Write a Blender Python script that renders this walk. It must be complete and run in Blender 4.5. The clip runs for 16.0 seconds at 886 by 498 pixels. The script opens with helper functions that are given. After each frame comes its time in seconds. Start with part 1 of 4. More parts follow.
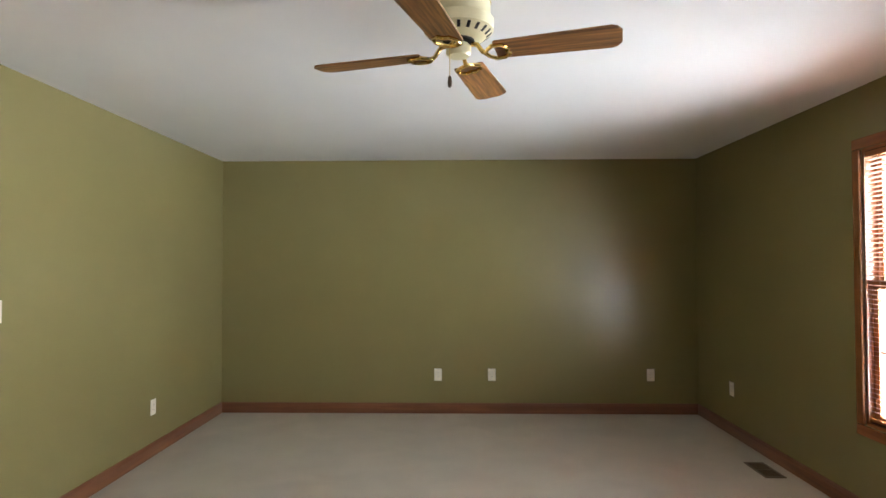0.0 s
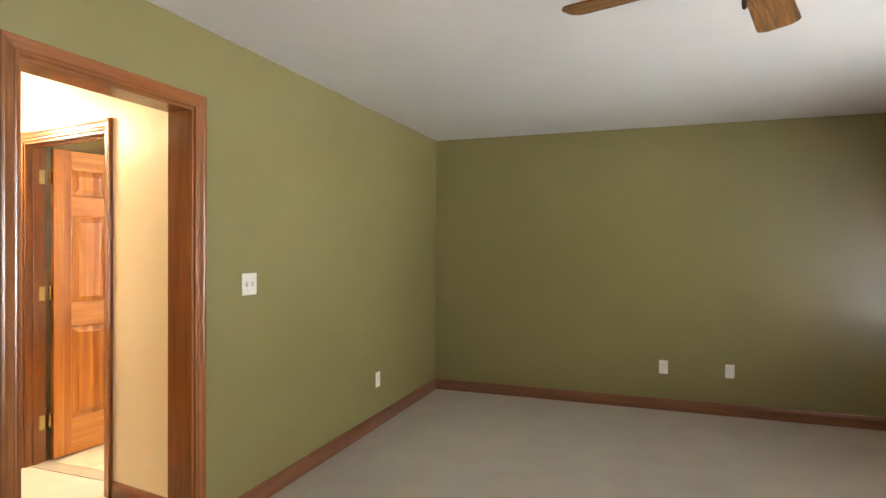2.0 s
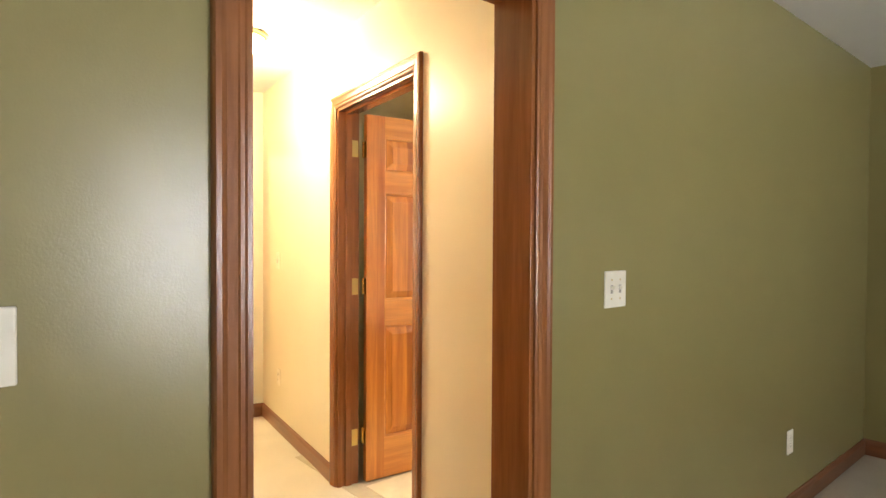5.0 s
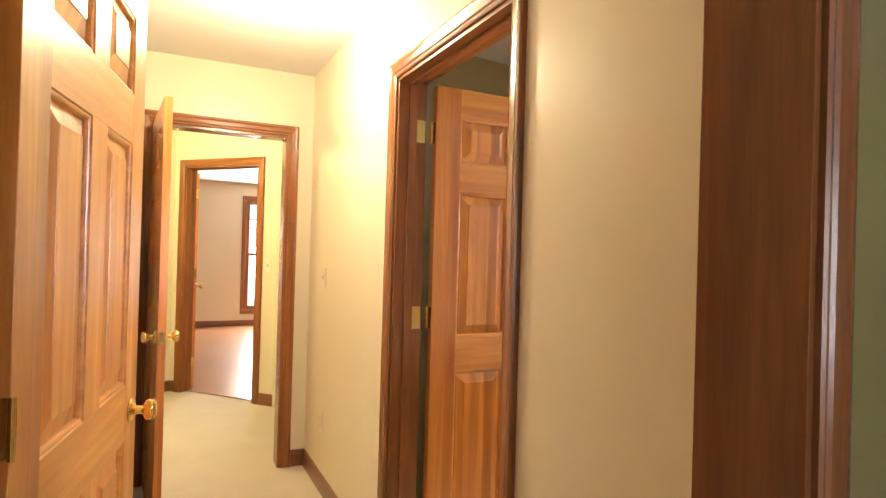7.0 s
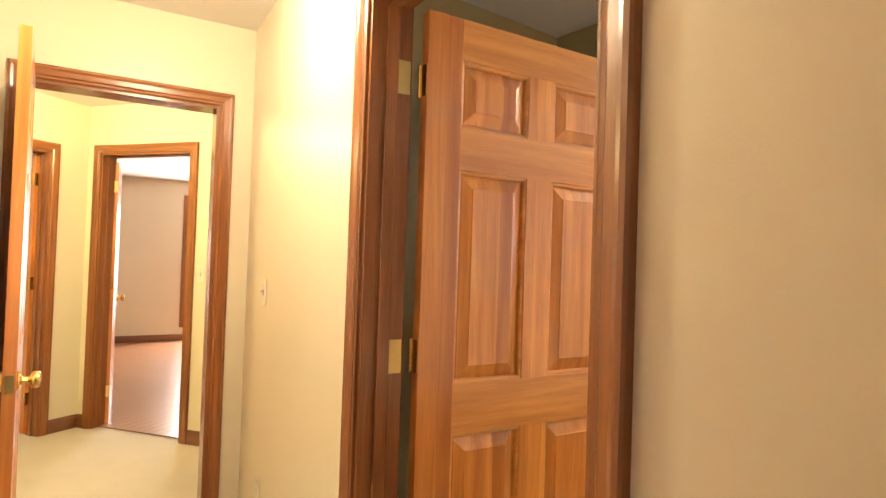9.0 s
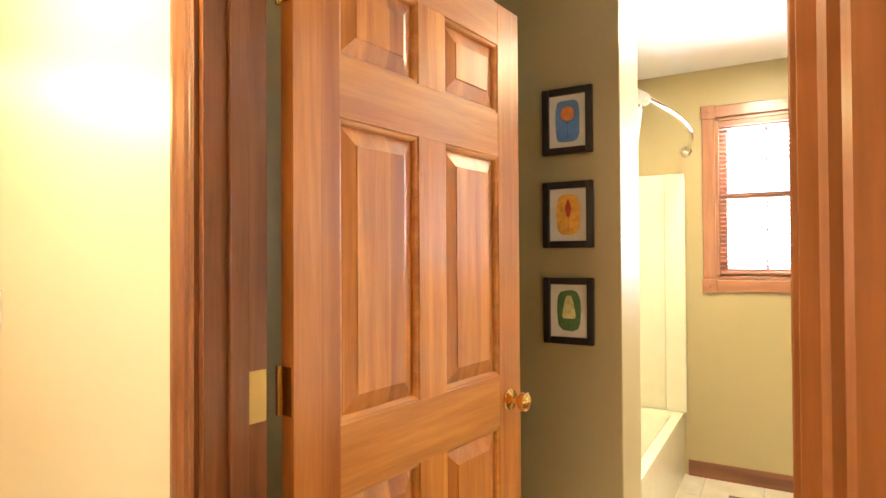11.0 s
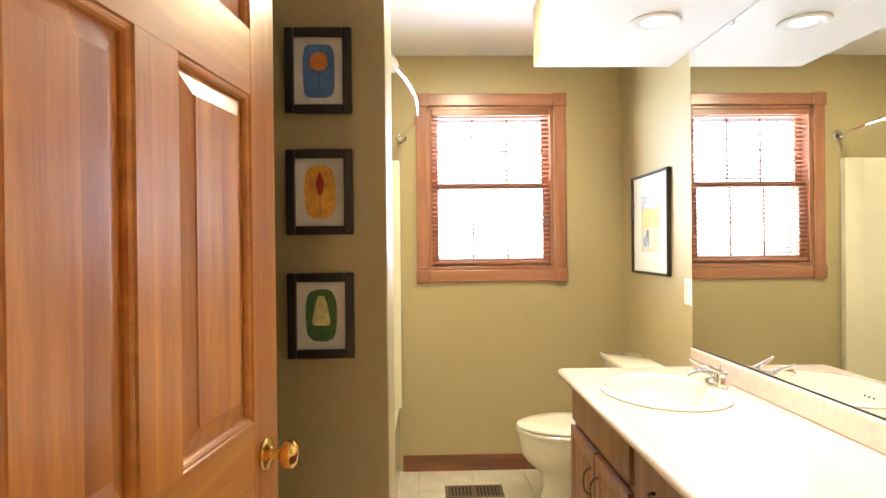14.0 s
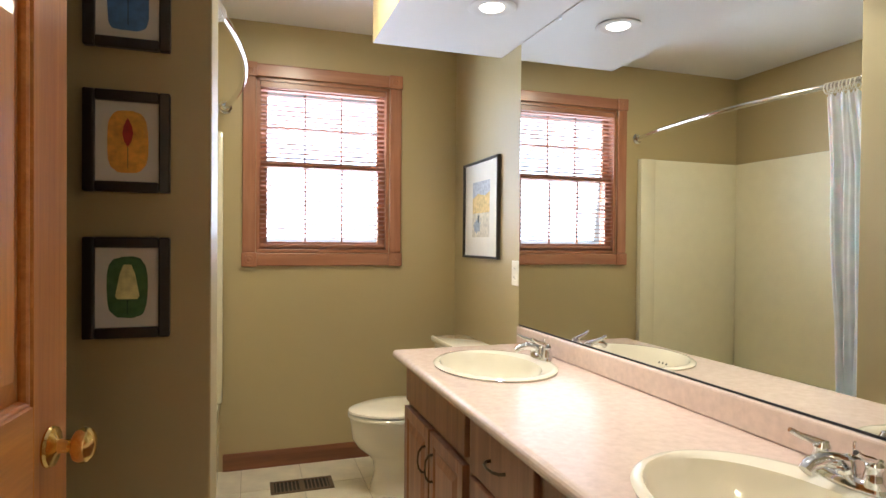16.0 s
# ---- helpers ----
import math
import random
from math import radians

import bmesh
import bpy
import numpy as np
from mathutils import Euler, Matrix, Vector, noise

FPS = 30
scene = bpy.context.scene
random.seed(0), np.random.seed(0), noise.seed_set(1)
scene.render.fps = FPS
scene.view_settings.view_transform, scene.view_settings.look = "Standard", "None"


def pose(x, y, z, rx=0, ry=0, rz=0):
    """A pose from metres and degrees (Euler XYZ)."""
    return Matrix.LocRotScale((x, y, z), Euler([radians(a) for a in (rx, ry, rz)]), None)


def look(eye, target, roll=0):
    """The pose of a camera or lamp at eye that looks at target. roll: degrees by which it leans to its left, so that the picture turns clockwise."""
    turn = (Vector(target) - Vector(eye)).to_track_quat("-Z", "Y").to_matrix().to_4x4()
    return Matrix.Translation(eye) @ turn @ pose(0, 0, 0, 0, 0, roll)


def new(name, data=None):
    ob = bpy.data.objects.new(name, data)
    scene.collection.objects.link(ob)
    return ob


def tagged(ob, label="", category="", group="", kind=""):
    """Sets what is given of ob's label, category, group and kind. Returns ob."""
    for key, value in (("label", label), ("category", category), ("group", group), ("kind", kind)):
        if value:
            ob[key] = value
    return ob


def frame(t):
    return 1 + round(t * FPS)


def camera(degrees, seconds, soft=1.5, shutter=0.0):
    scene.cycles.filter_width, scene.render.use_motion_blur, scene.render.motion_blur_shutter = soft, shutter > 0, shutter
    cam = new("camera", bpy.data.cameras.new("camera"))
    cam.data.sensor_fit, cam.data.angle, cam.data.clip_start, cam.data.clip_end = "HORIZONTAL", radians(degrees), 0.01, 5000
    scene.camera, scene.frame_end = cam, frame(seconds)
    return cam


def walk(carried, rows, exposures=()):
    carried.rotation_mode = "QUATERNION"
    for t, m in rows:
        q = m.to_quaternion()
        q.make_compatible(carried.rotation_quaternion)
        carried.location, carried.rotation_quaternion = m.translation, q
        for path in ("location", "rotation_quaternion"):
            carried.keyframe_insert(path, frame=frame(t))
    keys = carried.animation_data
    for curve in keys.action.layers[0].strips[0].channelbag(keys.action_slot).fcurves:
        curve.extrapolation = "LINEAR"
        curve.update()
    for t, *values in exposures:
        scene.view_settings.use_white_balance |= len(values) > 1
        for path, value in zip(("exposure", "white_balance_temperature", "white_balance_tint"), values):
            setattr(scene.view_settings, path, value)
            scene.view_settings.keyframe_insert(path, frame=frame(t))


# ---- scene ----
cam = camera(74.7, 16.0)
PATH = [
    (0, (0.17, -0.51, 1.437), (0.124, 1.489, 1.487), -0.1),
    (0.5, (0.147, -0.513, 1.416), (-0.026, 1.479, 1.468), -0.0),
    (1, (0.107, -0.474, 1.397), (-0.236, 1.496, 1.436), 0.2),
    (1.5, (0.026, -0.381, 1.404), (-0.496, 1.55, 1.418), 0.4),
    (2, (-0.089, -0.249, 1.405), (-0.773, 1.631, 1.395), 0.2),
    (2.5, (-0.226, -0.116, 1.395), (-1.071, 1.697, 1.371), -0.1),
    (3, (-0.344, 0.008, 1.391), (-1.353, 1.735, 1.35), -0.2),
    (3.5, (-0.518, 0.214, 1.375), (-1.692, 1.832, 1.329), -0.2),
    (4, (-0.68, 0.376, 1.373), (-1.994, 1.883, 1.324), -0.1),
    (4.5, (-0.858, 0.528, 1.359), (-2.296, 1.917, 1.311), 0.1),
    (5, (-1.063, 0.682, 1.361), (-2.584, 1.981, 1.321), 0.3),
    (7.5, (-1.946, 1.243, 1.356), (-3.609, 2.353, 1.37), 1.7),
    (8, (-2.119, 1.334, 1.356), (-3.771, 2.461, 1.379), 1.8),
    (8.5, (-2.329, 1.426, 1.351), (-3.955, 2.59, 1.382), 2.0),
    (9, (-2.484, 1.509, 1.349), (-4.059, 2.741, 1.39), 1.9),
    (11.5, (-3.086, 1.72, 1.324), (-3.951, 3.523, 1.338), -0.8),
    (12, (-3.155, 1.793, 1.319), (-3.895, 3.651, 1.322), -1.1),
    (12.5, (-3.188, 1.852, 1.329), (-3.752, 3.771, 1.319), -1.3),
    (13, (-3.221, 1.924, 1.327), (-3.605, 3.886, 1.313), -1.4),
    (13.5, (-3.287, 2.006, 1.327), (-3.465, 3.998, 1.312), -1.1),
    (14, (-3.345, 2.046, 1.325), (-3.292, 4.045, 1.315), -0.6),
    (14.5, (-3.379, 2.062, 1.319), (-3.124, 4.046, 1.312), -0.2),
    (15, (-3.387, 2.074, 1.307), (-2.985, 4.033, 1.3), 0.2),
    (15.5, (-3.383, 2.102, 1.281), (-2.854, 4.031, 1.273), 0.6),
    (16, (-3.368, 2.13, 1.251), (-2.736, 4.027, 1.228), 0.5),
]
EXPOSURES = [(0.0, 0.75, 6350, 10), (2.5, 0.77, 6850, 10), (4.0, 0.65, 6950, 10), (5.0, 0.55, 6950, 10), (7.5, -0.13, 6600, 10), (8.5, -0.08, 6650, 11), (9.2, 0.02, 6650, 12), (11.5, 0.3, 6500, 10), (12.5, 0.25, 6450, 10), (14.0, -0.25, 6150, 10), (15.0, -0.82, 5850, 12), (16.0, -1.08, 5750, 12)]
walk(cam, [(t, look(eye, target, roll)) for t, eye, target, roll in PATH], EXPOSURES)

# ---- light ----
world = bpy.data.worlds.new("sky")
scene.world = world
world.use_nodes = True
wn = world.node_tree
sky = wn.nodes.new("ShaderNodeTexSky")
sky.sky_type, sky.sun_disc = "NISHITA", False
sky.sun_elevation, sky.sun_rotation = radians(48), radians(200)
wn.links.new(sky.outputs[0], wn.nodes["Background"].inputs[0])
wn.nodes["Background"].inputs[1].default_value = 0.12


def lamp(name, kind, m, energy, color, size=0.2, size_y=None, spread=None):
    d = bpy.data.lights.new(name, kind)
    d.energy, d.color = energy, color
    if kind == "AREA":
        d.size = size
        if size_y:
            d.shape, d.size_y = "RECTANGLE", size_y
        if spread:
            d.spread = radians(spread)
    elif kind == "SUN":
        d.angle = radians(size)
    else:
        d.shadow_soft_size = size
        if kind == "SPOT":
            d.spot_size, d.spot_blend = radians(94), 0.8
    ob = new(name, d)
    ob.matrix_world = m
    return ob


WARM, DAY = (1.0, 0.82, 0.54), (0.80, 0.90, 1.0)
lamp("sun", "SUN", look((0, 0, 9), (-1, 2.5, 0)), 2.0, (1, 0.94, 0.85), 0.5)
# sky light standing in the window openings
lamp("bedroom_window_light", "AREA", look((2.66, 2.40, 1.3), (0, 2.30, 1.75)), 112, (0.90, 0.95, 1.0), 0.84, 1.5)
# fill light for the bedroom, in an added window that is never in view
lamp("added_window_light", "AREA", look((2.66, -0.98, 1.3), (0, 0.4, 1.4)), 40, (0.95, 0.96, 1.0), 0.84, 1.5)
lamp("bath_window_light", "AREA", look((-2.97, 5.60, 1.66), (-2.97, 3, 1.3)), 125, (0.76, 0.86, 1.0), 0.66, 0.80)
lamp("far_window_light", "AREA", look((-11.9, 4.45, 1.2), (-8, 3.4, 0.6)), 260, (1.0, 0.94, 0.86), 0.8, 1.5)


# ---- materials ----
def nodes_of(name):
    m = bpy.data.materials.new(name)
    m.use_nodes = True
    t = m.node_tree
    return m, t, t.nodes["Principled BSDF"]


def add(t, kind, **vals):
    n = t.nodes.new(kind)
    for k, v in vals.items():
        if k in n.inputs:
            n.inputs[k].default_value = v
    return n


def ramp(t, fac, stops):
    r = t.nodes.new("ShaderNodeValToRGB")
    e = r.color_ramp.elements
    while len(e) < len(stops):
        e.new(0.5)
    for el, (p, c) in zip(e, stops):
        el.position, el.color = p, (*c, 1)
    t.links.new(fac, r.inputs[0])
    return r.outputs[0]


def bump(t, bsdf, height, strength, distance):
    b = t.nodes.new("ShaderNodeBump")
    b.inputs["Strength"].default_value, b.inputs["Distance"].default_value = strength, distance
    t.links.new(height, b.inputs["Height"])
    t.links.new(b.outputs[0], bsdf.inputs["Normal"])


def coords(t, scale=(1, 1, 1), world_space=False):
    mp = t.nodes.new("ShaderNodeMapping")
    mp.inputs["Scale"].default_value = scale
    if world_space:
        g = t.nodes.new("ShaderNodeNewGeometry")
        t.links.new(g.outputs["Position"], mp.inputs[0])
    else:
        g = t.nodes.new("ShaderNodeTexCoord")
        t.links.new(g.outputs["Object"], mp.inputs[0])
    return mp.outputs[0]


def paint(name, color, rough=0.5, vary=0.025, relief=0.22):
    m, t, b = nodes_of(name)
    p = coords(t, world_space=True)
    big = add(t, "ShaderNodeTexNoise", Scale=1.3, Detail=4.0)
    t.links.new(p, big.inputs["Vector"])
    lo, hi = [c * (1 - vary) for c in color], [min(1, c * (1 + vary)) for c in color]
    t.links.new(ramp(t, big.outputs[0], [(0.3, lo), (0.7, hi)]), b.inputs["Base Color"])
    fine = add(t, "ShaderNodeTexNoise", Scale=220.0, Detail=3.0)
    t.links.new(p, fine.inputs["Vector"])
    bump(t, b, fine.outputs[0], relief, 0.0012)
    b.inputs["Roughness"].default_value = rough
    return m


def wood(name, dark, light, axis="z", rough=0.3, strips=0.0, coat=0.3, scale=1.0):
    m, t, b = nodes_of(name)
    st = {"x": (0.7, 12, 12), "y": (12, 0.7, 12), "z": (12, 12, 0.7)}[axis]
    p = coords(t, [s * scale for s in st])
    n = add(t, "ShaderNodeTexNoise", Scale=2.2, Detail=7.0, Roughness=0.5, Distortion=0.5)
    t.links.new(p, n.inputs["Vector"])
    col = ramp(t, n.outputs[0], [(0.28, dark), (0.52, [(a + c) / 2 for a, c in zip(dark, light)]), (0.72, light)])
    fine = add(t, "ShaderNodeTexNoise", Scale=16.0, Detail=4.0)
    t.links.new(p, fine.inputs["Vector"])
    mix = t.nodes.new("ShaderNodeMix")
    mix.data_type, mix.blend_type = "RGBA", "MULTIPLY"
    mix.inputs[0].default_value = 0.2
    t.links.new(col, mix.inputs[6])
    t.links.new(ramp(t, fine.outputs[0], [(0.35, (0.55, 0.5, 0.45)), (0.6, (1, 1, 1))]), mix.inputs[7])
    out = mix.outputs[2]
    if strips:
        s = t.nodes.new("ShaderNodeSeparateXYZ")
        t.links.new(coords(t), s.inputs[0])
        w = t.nodes.new("ShaderNodeTexWhiteNoise")
        w.noise_dimensions = "1D"
        q = add(t, "ShaderNodeMath")
        q.operation = "MULTIPLY"
        q.inputs[1].default_value = 1 / strips
        fl = t.nodes.new("ShaderNodeMath")
        fl.operation = "FLOOR"
        t.links.new(s.outputs["X"], q.inputs[0])
        t.links.new(q.outputs[0], fl.inputs[0])
        t.links.new(fl.outputs[0], w.inputs["W"])
        m2 = t.nodes.new("ShaderNodeMix")
        m2.data_type, m2.blend_type = "RGBA", "MULTIPLY"
        m2.inputs[0].default_value = 1
        t.links.new(out, m2.inputs[6])
        t.links.new(ramp(t, w.outputs[0], [(0.0, (0.72, 0.58, 0.46)), (1.0, (1.12, 1.08, 1.0))]), m2.inputs[7])
        out = m2.outputs[2]
    t.links.new(out, b.inputs["Base Color"])
    b.inputs["Roughness"].default_value = rough
    b.inputs["Coat Weight"].default_value = coat
    b.inputs["Coat Roughness"].default_value = 0.2
    bump(t, b, fine.outputs[0], 0.12, 0.001)
    return m


def plain(name, color, rough=0.4, metal=0.0, coat=0.0, vary=0.08, scale=12.0):
    m, t, b = nodes_of(name)
    n = add(t, "ShaderNodeTexNoise", Scale=scale, Detail=5.0)
    t.links.new(coords(t), n.inputs["Vector"])
    t.links.new(ramp(t, n.outputs[0], [(0.3, [c * (1 - vary) for c in color]), (0.7, [min(1, c * (1 + vary)) for c in color])]), b.inputs["Base Color"])
    b.inputs["Roughness"].default_value, b.inputs["Metallic"].default_value = rough, metal
    b.inputs["Coat Weight"].default_value = coat
    return m


def carpet(name, color):
    m, t, b = nodes_of(name)
    p = coords(t, world_space=True)
    big = add(t, "ShaderNodeTexNoise", Scale=2.6, Detail=6.0, Distortion=0.8)
    fine = add(t, "ShaderNodeTexNoise", Scale=190.0, Detail=2.0)
    t.links.new(p, big.inputs["Vector"])
    t.links.new(p, fine.inputs["Vector"])
    c1 = ramp(t, big.outputs[0], [(0.35, [c * 0.94 for c in color]), (0.65, [c * 1.03 for c in color])])
    mix = t.nodes.new("ShaderNodeMix")
    mix.data_type, mix.blend_type = "RGBA", "MULTIPLY"
    mix.inputs[0].default_value = 0.7
    t.links.new(c1, mix.inputs[6])
    t.links.new(ramp(t, fine.outputs[0], [(0.3, (0.62, 0.6, 0.57)), (0.62, (1, 1, 1))]), mix.inputs[7])
    t.links.new(mix.outputs[2], b.inputs["Base Color"])
    b.inputs["Roughness"].default_value = 0.95
    ad = t.nodes.new("ShaderNodeMath")
    t.links.new(fine.outputs[0], ad.inputs[0])
    t.links.new(big.outputs[0], ad.inputs[1])
    bump(t, b, ad.outputs[0], 0.7, 0.006)
    return m


def glow(name, color, strength):
    m, t, b = nodes_of(name)
    b.inputs["Base Color"].default_value = (*color, 1)
    b.inputs["Emission Color"].default_value = (*color, 1)
    b.inputs["Emission Strength"].default_value = strength
    return m


OLIVE = paint("olive_paint", (0.225, 0.192, 0.078), 0.27)
BATHGREEN = paint("khaki_paint", (0.425, 0.340, 0.172), 0.38)
CREAM = paint("cream_paint", (0.72, 0.66, 0.51), 0.33)
TANWALL = paint("tan_paint", (0.66, 0.56, 0.40), 0.5)
WHITE = paint("ceiling_white", (0.76, 0.75, 0.74), 0.75, relief=0.8)
CARPET = carpet("beige_carpet", (0.60, 0.54, 0.45))
TRIM = wood("stained_trim", (0.19, 0.062, 0.018), (0.31, 0.115, 0.034), "z", 0.26)
TRIMX = wood("stained_trim_x", (0.19, 0.062, 0.018), (0.31, 0.115, 0.034), "x", 0.26)
BASEW = wood("stained_base", (0.13, 0.045, 0.020), (0.24, 0.088, 0.034), "x", 0.3)
DOORZ = wood("honey_pine", (0.45, 0.150, 0.026), (0.72, 0.310, 0.063), "z", 0.36, strips=0.065, coat=0.5)
DOORX = wood("honey_pine_rail", (0.47, 0.160, 0.028), (0.70, 0.300, 0.063), "x", 0.36, coat=0.5)
WINW = wood("window_wood", (0.30, 0.115, 0.052), (0.42, 0.185, 0.092), "z", 0.35)
WINX = wood("window_wood_x", (0.30, 0.115, 0.052), (0.42, 0.185, 0.092), "x", 0.35)
VANW = wood("vanity_oak", (0.17, 0.066, 0.028), (0.31, 0.135, 0.064), "z", 0.38, coat=0.1)
OAK = wood("fan_oak", (0.05, 0.016, 0.005), (0.42, 0.19, 0.058), "x", 0.4, scale=3.2)
PLANK = wood("floor_oak", (0.20, 0.085, 0.04), (0.33, 0.155, 0.08), "x", 0.3)
BRASS = plain("brass", (0.83, 0.60, 0.22), 0.16, 1.0)
DBRASS = plain("aged_brass", (0.55, 0.40, 0.14), 0.3, 1.0)
CHROME = plain("chrome", (0.82, 0.83, 0.85), 0.07, 1.0, vary=0.02)
BRONZE = plain("dark_bronze", (0.10, 0.075, 0.055), 0.35, 0.9)
IVORY = plain("ivory_plastic", (0.74, 0.70, 0.60), 0.35)
FANIVORY = plain("fan_ivory", (0.72, 0.66, 0.42), 0.3, coat=0.3)
PORCELAIN = plain("cream_porcelain", (0.80, 0.74, 0.58), 0.1, coat=0.5, vary=0.02)
FIBRE = plain("tub_fibreglass", (0.80, 0.74, 0.54), 0.2, coat=0.4, vary=0.02)
LAMINATE = plain("pink_beige_laminate", (0.66, 0.52, 0.43), 0.24, coat=0.15, vary=0.07, scale=45)
# near-black; on slots, holes and the toe kick it paints in their shade
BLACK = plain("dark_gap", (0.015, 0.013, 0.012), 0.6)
FRAMEW = plain("black_brown_frame", (0.022, 0.017, 0.014), 0.32)
MATBOARD = plain("mat_board", (0.78, 0.74, 0.64), 0.8, vary=0.03)
BLIND = plain("blind_slat", (0.50, 0.27, 0.19), 0.4)
CURTAIN = plain("white_curtain", (0.88, 0.88, 0.92), 0.7)
CURTAIN.node_tree.nodes["Principled BSDF"].inputs["Subsurface Weight"].default_value = 0.3
REGISTER = plain("brown_register", (0.16, 0.105, 0.06), 0.4, 0.4)
VINYL = plain("cream_tile", (0.62, 0.55, 0.40), 0.3, vary=0.12, scale=9)
GROUT = plain("grout", (0.40, 0.34, 0.25), 0.8)
DAYGLOW = glow("day_backdrop", (0.93, 0.96, 1.0), 1.7)
LAMPGLOW = glow("lamp_lens", (1.0, 0.90, 0.70), 12.0)
DOME = glow("dome_glass", (1.0, 0.86, 0.60), 6.0)
mir, _t, _b = nodes_of("mirror_silver")
_b.inputs["Base Color"].default_value = (0.88, 0.89, 0.87, 1)
_b.inputs["Metallic"].default_value, _b.inputs["Roughness"].default_value = 1.0, 0.0
MIRROR = mir
gl, _t, _b = nodes_of("window_glass")
_b.inputs["Transmission Weight"].default_value, _b.inputs["Roughness"].default_value, _b.inputs["IOR"].default_value = 1.0, 0.0, 1.45
GLASS = gl


# ---- building helpers ----
def thing(name, m=None, label="", category="", group="", kind=""):
    ob = new(name)
    ob.empty_display_size = 0.1
    if m is not None:
        ob.matrix_basis = m
    return tagged(ob, label, category, group, kind)


def part(name, bm, material, parent=None, label="", smooth=False):
    bmesh.ops.recalc_face_normals(bm, faces=bm.faces)
    me = bpy.data.meshes.new(name)
    bm.to_mesh(me)
    bm.free()
    for mt in (material if isinstance(material, (list, tuple)) else [material]):
        me.materials.append(mt)
    if smooth:
        me.shade_smooth()
        me.set_sharp_from_angle(angle=radians(40))
    ob = new(name, me)
    ob.parent = parent
    if label:
        ob["label"] = label
    return ob


def bx(lo, hi, bevel=0.0, bm=None):
    own = bm is None
    bm = bm or bmesh.new()
    vs = [bm.verts.new((x, y, z)) for x in (lo[0], hi[0]) for y in (lo[1], hi[1]) for z in (lo[2], hi[2])]
    fs = []
    for f in ((0, 1, 3, 2), (4, 6, 7, 5), (0, 4, 5, 1), (2, 3, 7, 6), (0, 2, 6, 4), (1, 5, 7, 3)):
        fs.append(bm.faces.new([vs[i] for i in f]))
    if bevel:
        es = {e for f in fs for e in f.edges}
        bmesh.ops.bevel(bm, geom=list(es), offset=bevel, segments=2, profile=0.5, affect="EDGES")
    return bm


def loft(rings, cap0=True, cap1=True, bm=None):
    bm = bm or bmesh.new()
    vr = [[bm.verts.new(p) for p in r] for r in rings]
    n = len(rings[0])
    for a, b in zip(vr, vr[1:]):
        for i in range(n):
            bm.faces.new((a[i], a[(i + 1) % n], b[(i + 1) % n], b[i]))
    if cap0:
        bm.faces.new(vr[0][::-1])
    if cap1:
        bm.faces.new(vr[-1])
    return bm


def oval(cx, cy, z, rx, ry, n=28, egg=0.0):
    return [(cx + rx * math.cos(a) * (1 + egg * math.cos(a)), cy + ry * math.sin(a), z) for a in (2 * math.pi * i / n for i in range(n))]


def lathe(profile, m=None, n=20, bm=None):
    """profile: (radius, height) pairs about z, placed by m."""
    m = m or Matrix()
    return loft([[m @ Vector((max(r, 0.0004) * math.cos(2 * math.pi * i / n), max(r, 0.0004) * math.sin(2 * math.pi * i / n), h)) for i in range(n)] for r, h in profile], bm=bm)


def tube(points, radius, n=10, bm=None):
    pts = [Vector(p) for p in points]
    rings = []
    for i, p in enumerate(pts):
        d = (pts[min(i + 1, len(pts) - 1)] - pts[max(i - 1, 0)]).normalized()
        q = d.to_track_quat("Z", "Y").to_matrix()
        r = radius(i / (len(pts) - 1)) if callable(radius) else radius
        rings.append([p + q @ Vector((r * math.cos(2 * math.pi * k / n), r * math.sin(2 * math.pi * k / n), 0)) for k in range(n)])
    return loft(rings, bm=bm)


def wall(name, p, q, thick, front, back, openings=(), top=2.44, label="", z0=-0.02):
    """A wall from p to q; its front is on the left hand of p to q. Openings: (from, to, bottom, top) along it."""
    p, q = Vector((*p, 0)), Vector((*q, 0))
    length, d = (q - p).length, (q - p).normalized()
    bm = bmesh.new()
    xs = sorted({0, length, *(o[0] for o in openings), *(o[1] for o in openings)})
    for a, b in zip(xs, xs[1:]):
        spans = [(z0, top)]
        for o in openings:
            if o[0] <= a + 1e-6 and b <= o[1] + 1e-6:
                spans = [s for s in ((z0, o[2]), (o[3], top)) if s[1] - s[0] > 0.03]
        for s in spans:
            bx((a, -thick, s[0]), (b, 0, s[1]), bm=bm)
    bm.normal_update()
    bmesh.ops.recalc_face_normals(bm, faces=bm.faces)
    for f in bm.faces:
        f.material_index = 1 if f.normal.y < -0.5 else 0
    ob = part(name, bm, [front, back])
    ob.matrix_basis = Matrix.Translation(p) @ Matrix.Rotation(math.atan2(d.y, d.x), 4, "Z")
    return tagged(ob, label or "painted interior wall", "wall", kind="structure")


CASE = [(0.0, 0.0), (0.0, 0.010), (0.006, 0.013), (0.014, 0.012), (0.020, 0.016), (0.040, 0.018), (0.050, 0.021), (0.060, 0.020), (0.063, 0.014), (0.063, 0.0)]
BASE = [(0.0, 0.0), (0.0, 0.013), (0.072, 0.013), (0.080, 0.011), (0.088, 0.008), (0.097, 0.006), (0.099, 0.0)]


def frame_at(p, q):
    p, q = Vector((*p, 0)), Vector((*q, 0))
    d = q - p
    return Matrix.Translation(p) @ Matrix.Rotation(math.atan2(d.y, d.x), 4, "Z")


